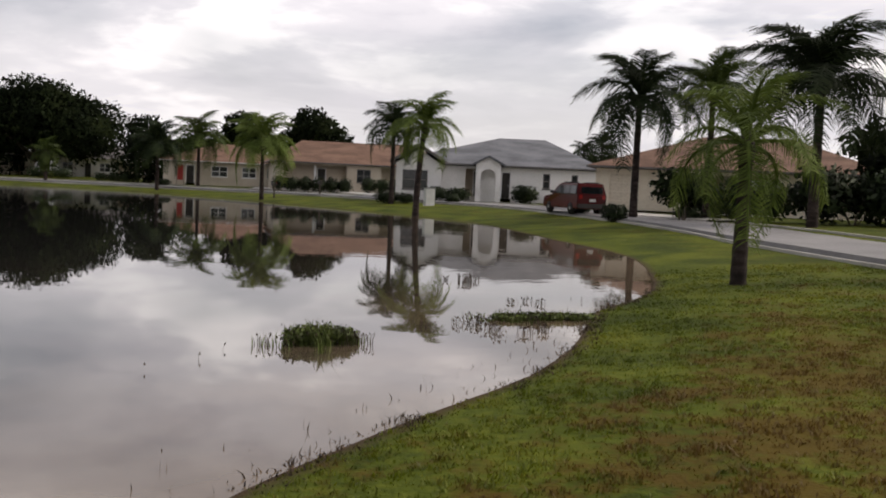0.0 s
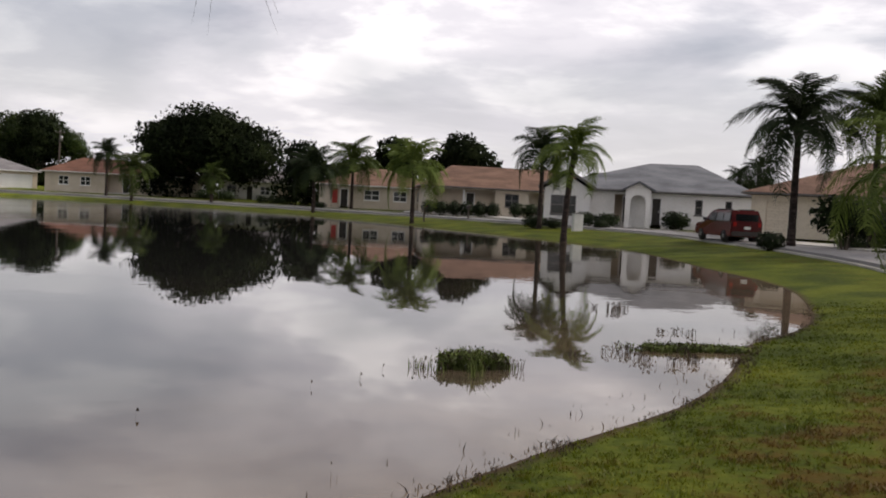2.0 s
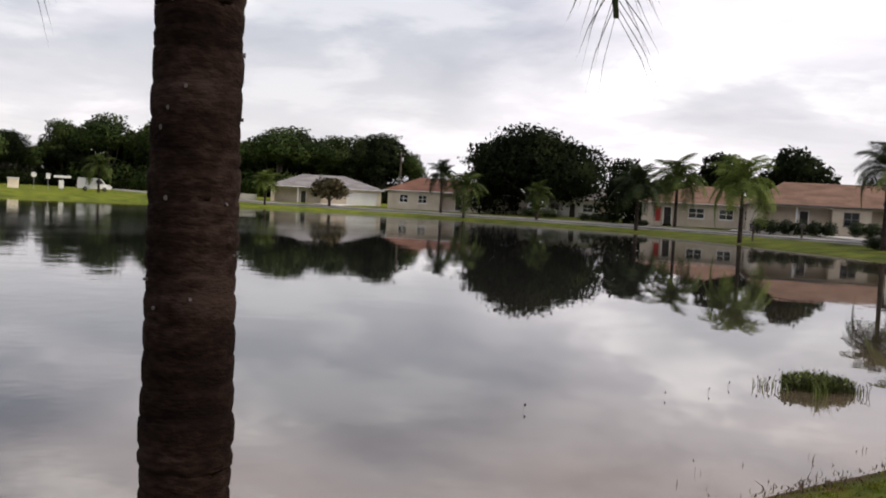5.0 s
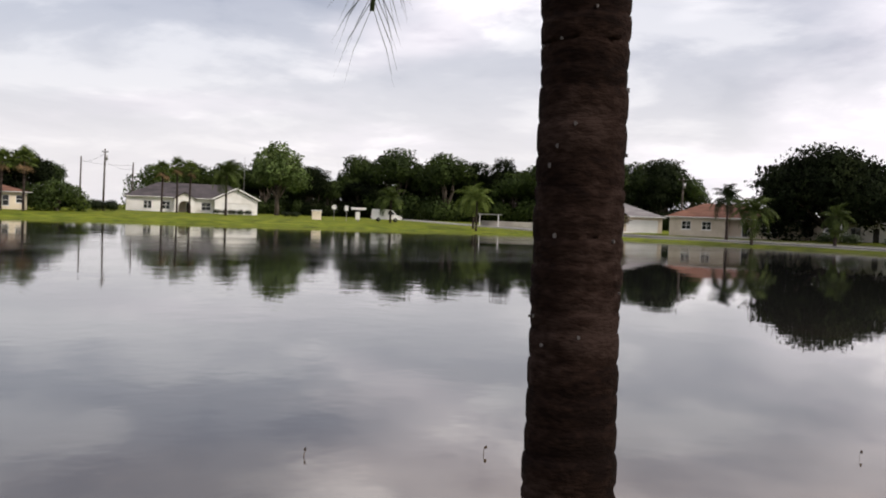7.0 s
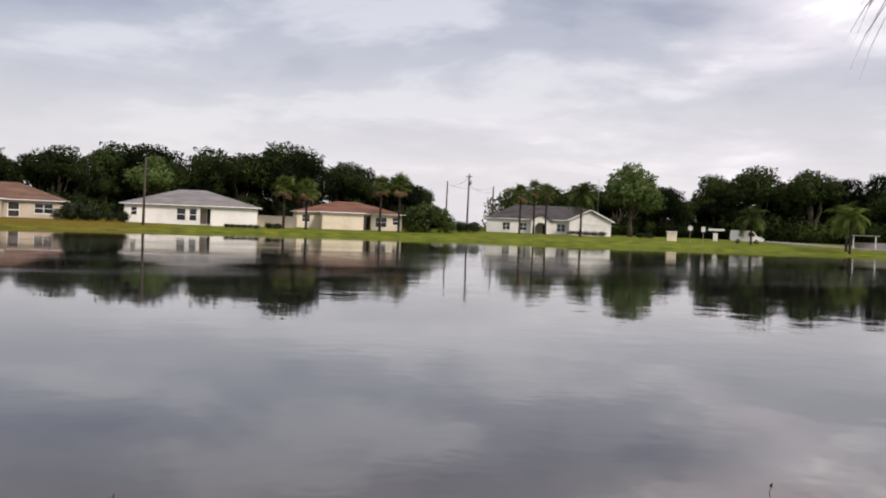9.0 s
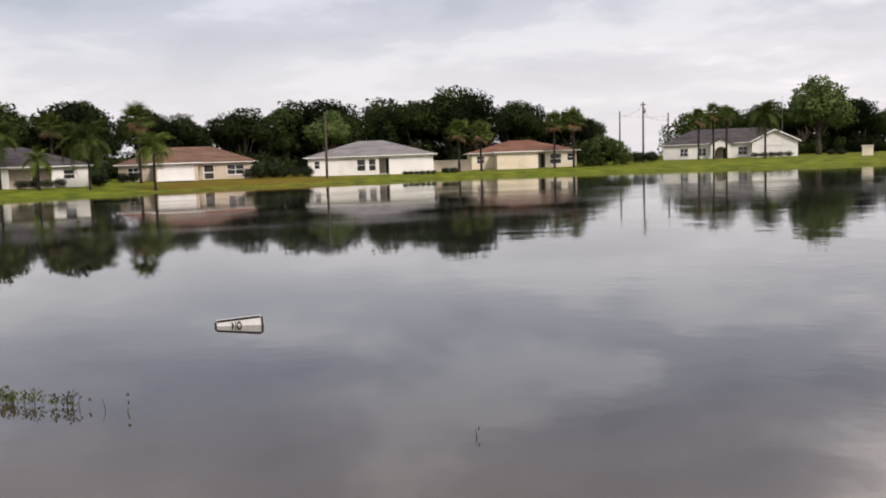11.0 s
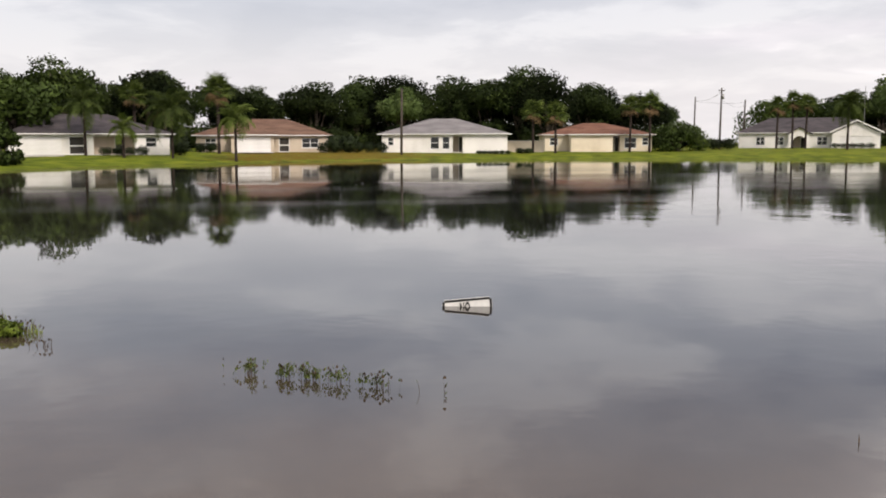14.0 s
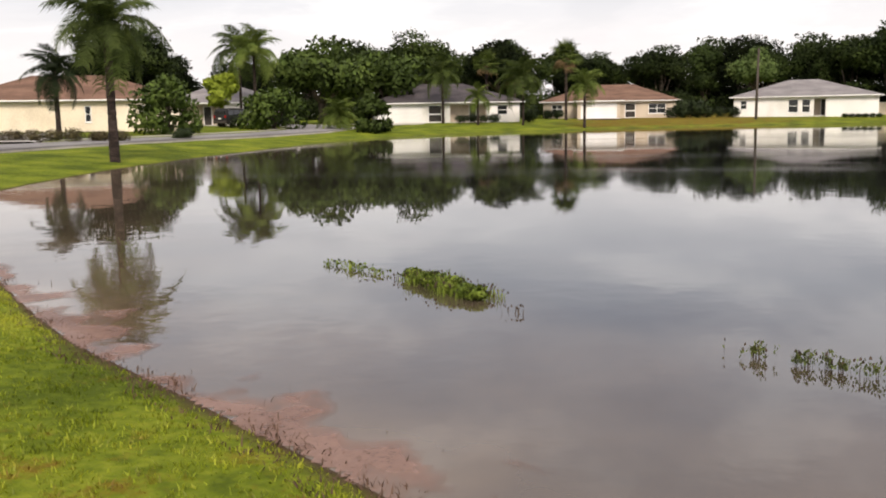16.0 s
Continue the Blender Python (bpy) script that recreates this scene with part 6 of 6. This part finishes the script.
def reed_row(x0, y0, x1, y1, places, h, seed, label):
    """Single small leafy plants along a line in the water, some tall and bare with dark heads."""
    g = np.random.default_rng(seed)
    ob = tagged(new("water_weeds"), label, "water plants", kind="stuff")
    stems, tall, leaf, leaf_z, heads, head_z = [], [], [], [], [], []
    for u, n in places:
        for _ in range(n):
            q = np.array((x0 + (x1 - x0) * u, y0 + (y1 - y0) * u)) + g.normal(size=2) * (0.035 if n > 2 else 0.015)
            top = h * g.uniform(0.45, 1.1)
            stems.append(q)
            tall.append(top + 0.05)
            for _ in range(int(g.integers(5, 10)) if n > 2 else 1):
                leaf.append(q + g.normal(size=2) * 0.018)
                leaf_z.append(top * g.uniform(0.15, 0.95))
            if g.random() < 0.75:
                heads.append(q + g.normal(size=2) * 0.008)
                head_z.append(top * 0.9)
    part("stems", blades("stems", np.array(stems), np.full(len(stems), -0.05), np.array(tall), 0.0035, 0.35, M["stalk"], seed), ob)
    part("leaves", blades("leaves", np.array(leaf), np.array(leaf_z), np.full(len(leaf), 0.026), 0.0068, 1.5, M["reed_leaf"], seed + 1), ob)
    part("seed_heads", blades("seed_heads", np.array(heads), np.array(head_z), np.full(len(heads), 0.028), 0.010, 0.5, M["stalk"], seed + 2), ob)


reed_row(-10.45, -6.3, -9.35, -4.5, ((0.02, 1), (0.10, 1), (0.14, 9), (0.2, 4), (0.31, 8), (0.335, 5), (0.4, 11), (0.45, 8), (0.53, 6), (0.57, 6), (0.68, 5), (0.73, 6), (0.79, 2), (0.83, 1), (0.9, 1), (1.0, 2)), 0.125, 310, "loose row of thin leafy reeds with dark heads in the pond")
lone = np.array([(-2.65, 8.4), (-2.2, 9.6), (-6.6, 2.7), (-5.75, 4.0), (-3.6, 6.7), (-7.65, -2.0), (-2.3, 9.0)])
ob = tagged(new("reed_stalks"), "single dark reed stalks standing far apart in the pond", "reeds", kind="stuff")
part("stems", blades("stems", lone, np.full(len(lone), -0.05), np.full(len(lone), 0.12), 0.004, 0.4, M["stalk"], 320), ob)
part("seed_heads", blades("seed_heads", lone + 0.01, np.full(len(lone), 0.045), np.full(len(lone), 0.035), 0.012, 0.5, M["stalk"], 321), ob)

near_shore = np.array([p for p in SHORE if (-16 < p[0] < 6 and -18 < p[1] < 30)])


def along_bank(n, inner, outer, seed, box):
    """Random points near the waterline, between two distances from it."""
    g = np.random.default_rng(seed)
    q = near_shore[g.integers(0, len(near_shore), n * 2)] + g.normal(size=(n * 2, 2)) * 0.9
    d = shore_distance(q)
    ok = (d > inner) & (d < outer) & (q[:, 0] > box[0]) & (q[:, 0] < box[2]) & (q[:, 1] > box[1]) & (q[:, 1] < box[3])
    return q[ok][:n], d[ok][:n]


def clumps(q):
    """Uneven growth along the bank: bare stretches and thick tufts."""
    return np.array([max(0.25, 0.8 + 1.5 * noise.noise((x * 1.7, y * 1.7, 2)) + 0.8 * noise.noise((x * 6, y * 6, 8))) for x, y in q])


p1, d1 = along_bank(16000, -0.12, 0.24, 330, (-3, 2, 6, 22))
p2, d2 = along_bank(4200, -1.1, -0.05, 331, (-3, 2, 6, 26))
keep = rng.random(len(p2)) < np.exp(d2 * 2.6) * 0.3
p2, d2 = p2[keep], d2[keep]
p3, d3 = along_bank(30000, -0.22, 0.34, 332, (-15, -17, -3, -4))
p4, d4 = along_bank(3500, -1.3, -0.05, 333, (-15, -17, -3, -4))
keep = rng.random(len(p4)) < np.exp(d4 * 2.6) * 0.3
p4, d4 = p4[keep], d4[keep]
ob = tagged(new("bank_weeds"), "matted dark and reddish weeds along the waterline", "weeds", kind="stuff")
part("dark_mat", blades("dark_mat", p1, height_at(d1) - 0.01, (0.012 + 0.05 * rng.random(len(p1))) * clumps(p1), 0.006, 1.6, M["stalk"], 334), ob)
part("brown_mat", blades("brown_mat", p3, height_at(d3) - 0.01, (0.012 + 0.045 * rng.random(len(p3))) * clumps(p3), 0.005, 1.5, M["dry_blade"], 335), ob)
sp = np.concatenate([p2, p4])
part("stalks", blades("stalks", sp, np.full(len(sp), -0.04), 0.05 + 0.06 * rng.random(len(sp)), 0.005, 0.7, M["stalk"], 336), ob)

# pink scum drifted against the bank
sx, sy = np.meshgrid(np.arange(-15, -4.5, 0.07), np.arange(-15.5, -4, 0.07))
sq = np.column_stack([sx.ravel(), sy.ravel()])
sd = shore_distance(sq)
sn = np.array([noise.fractal((x * 0.8, y * 0.8, 4.0), 0.9, 2.0, 5) for x, y in sq])
sval = sn + np.clip((sd + 0.55) * 0.95, -0.9, 0.8)
on = (sd < 0.05) & (sd > -2.6) & (sn + np.clip((sd + 0.55) * 0.95, -0.9, 0.8) > 0.06)
w1, h1 = sx.shape[1], sx.shape[0]
grid = on.reshape(h1, w1)
used, used_order, sv, sf = {}, [], [], []
for j in range(h1 - 1):
    for i in range(w1 - 1):
        if grid[j, i] and grid[j + 1, i] and grid[j, i + 1] and grid[j + 1, i + 1]:
            f = []
            for jj, ii in ((j, i), (j, i + 1), (j + 1, i + 1), (j + 1, i)):
                if (jj, ii) not in used:
                    used[(jj, ii)] = len(sv)
                    used_order.append(jj * w1 + ii)
                    q = sq[jj * w1 + ii]
                    sv.append((q[0] + 0.09 * noise.noise((q[0] * 3, q[1] * 3, 1)), q[1] + 0.09 * noise.noise((q[0] * 3, q[1] * 3, 7)), 0.004))
                f.append(used[(jj, ii)])
            sf.append(f)
scum_mesh = mesh_of("pond_scum", sv, sf, M["scum"])
cover = scum_mesh.attributes.new("cover", "FLOAT", "POINT")
cover.data.foreach_set("value", np.clip([(sval[k] - 0.08) / 0.4 for k in used_order], 0, 1).astype(np.float32))
tagged(new("pond_scum", scum_mesh), "thin pinkish scum floating against the bank", "scum", kind="stuff")


def turf(x0, y0, x1, y1, n, seed, label, hmin=0.014, hmax=0.046, w=0.006):
    g = np.random.default_rng(seed)
    q = np.column_stack([x0 + (x1 - x0) * g.random(n), y0 + (y1 - y0) * g.random(n)])
    d = shore_distance(q)
    q, d = q[d > 0.05], d[d > 0.05]
    lumps = np.array([noise.noise((x * 0.5, y * 0.5, 0)) * 0.03 + noise.noise((x * 2.1, y * 2.1, 3)) * 0.012 for x, y in q]) * np.minimum(1, d * 0.8)
    tuft = np.array([0.55 * noise.noise((x * 2.6, y * 2.6, 9)) + 0.75 * noise.noise((x * 8.5, y * 8.5, 4)) for x, y in q])
    ok = g.random(len(q)) < 0.5 + 1.5 * tuft
    q, d, lumps, tuft = q[ok], d[ok], lumps[ok], tuft[ok]
    h = (hmin + (hmax - hmin) * g.random(len(q))) * (1 + 0.7 * np.clip(tuft, -0.6, 1))
    tagged(new("grass", blades("grass", q, height_at(d) + lumps - 0.012, h, w, 1.1, M["blade"], seed)), label, "grass", kind="stuff")


turf(-2.5, 3.2, 6.5, 12.5, 170000, 340, "short uneven lawn grass with brown patches")
turf(0.5, 12.5, 12.5, 22.0, 80000, 341, "short green lawn grass beside the pond", w=0.010)
turf(-14.5, -17.5, -3.5, -8.0, 210000, 342, "bright green short lawn grass on the bank")
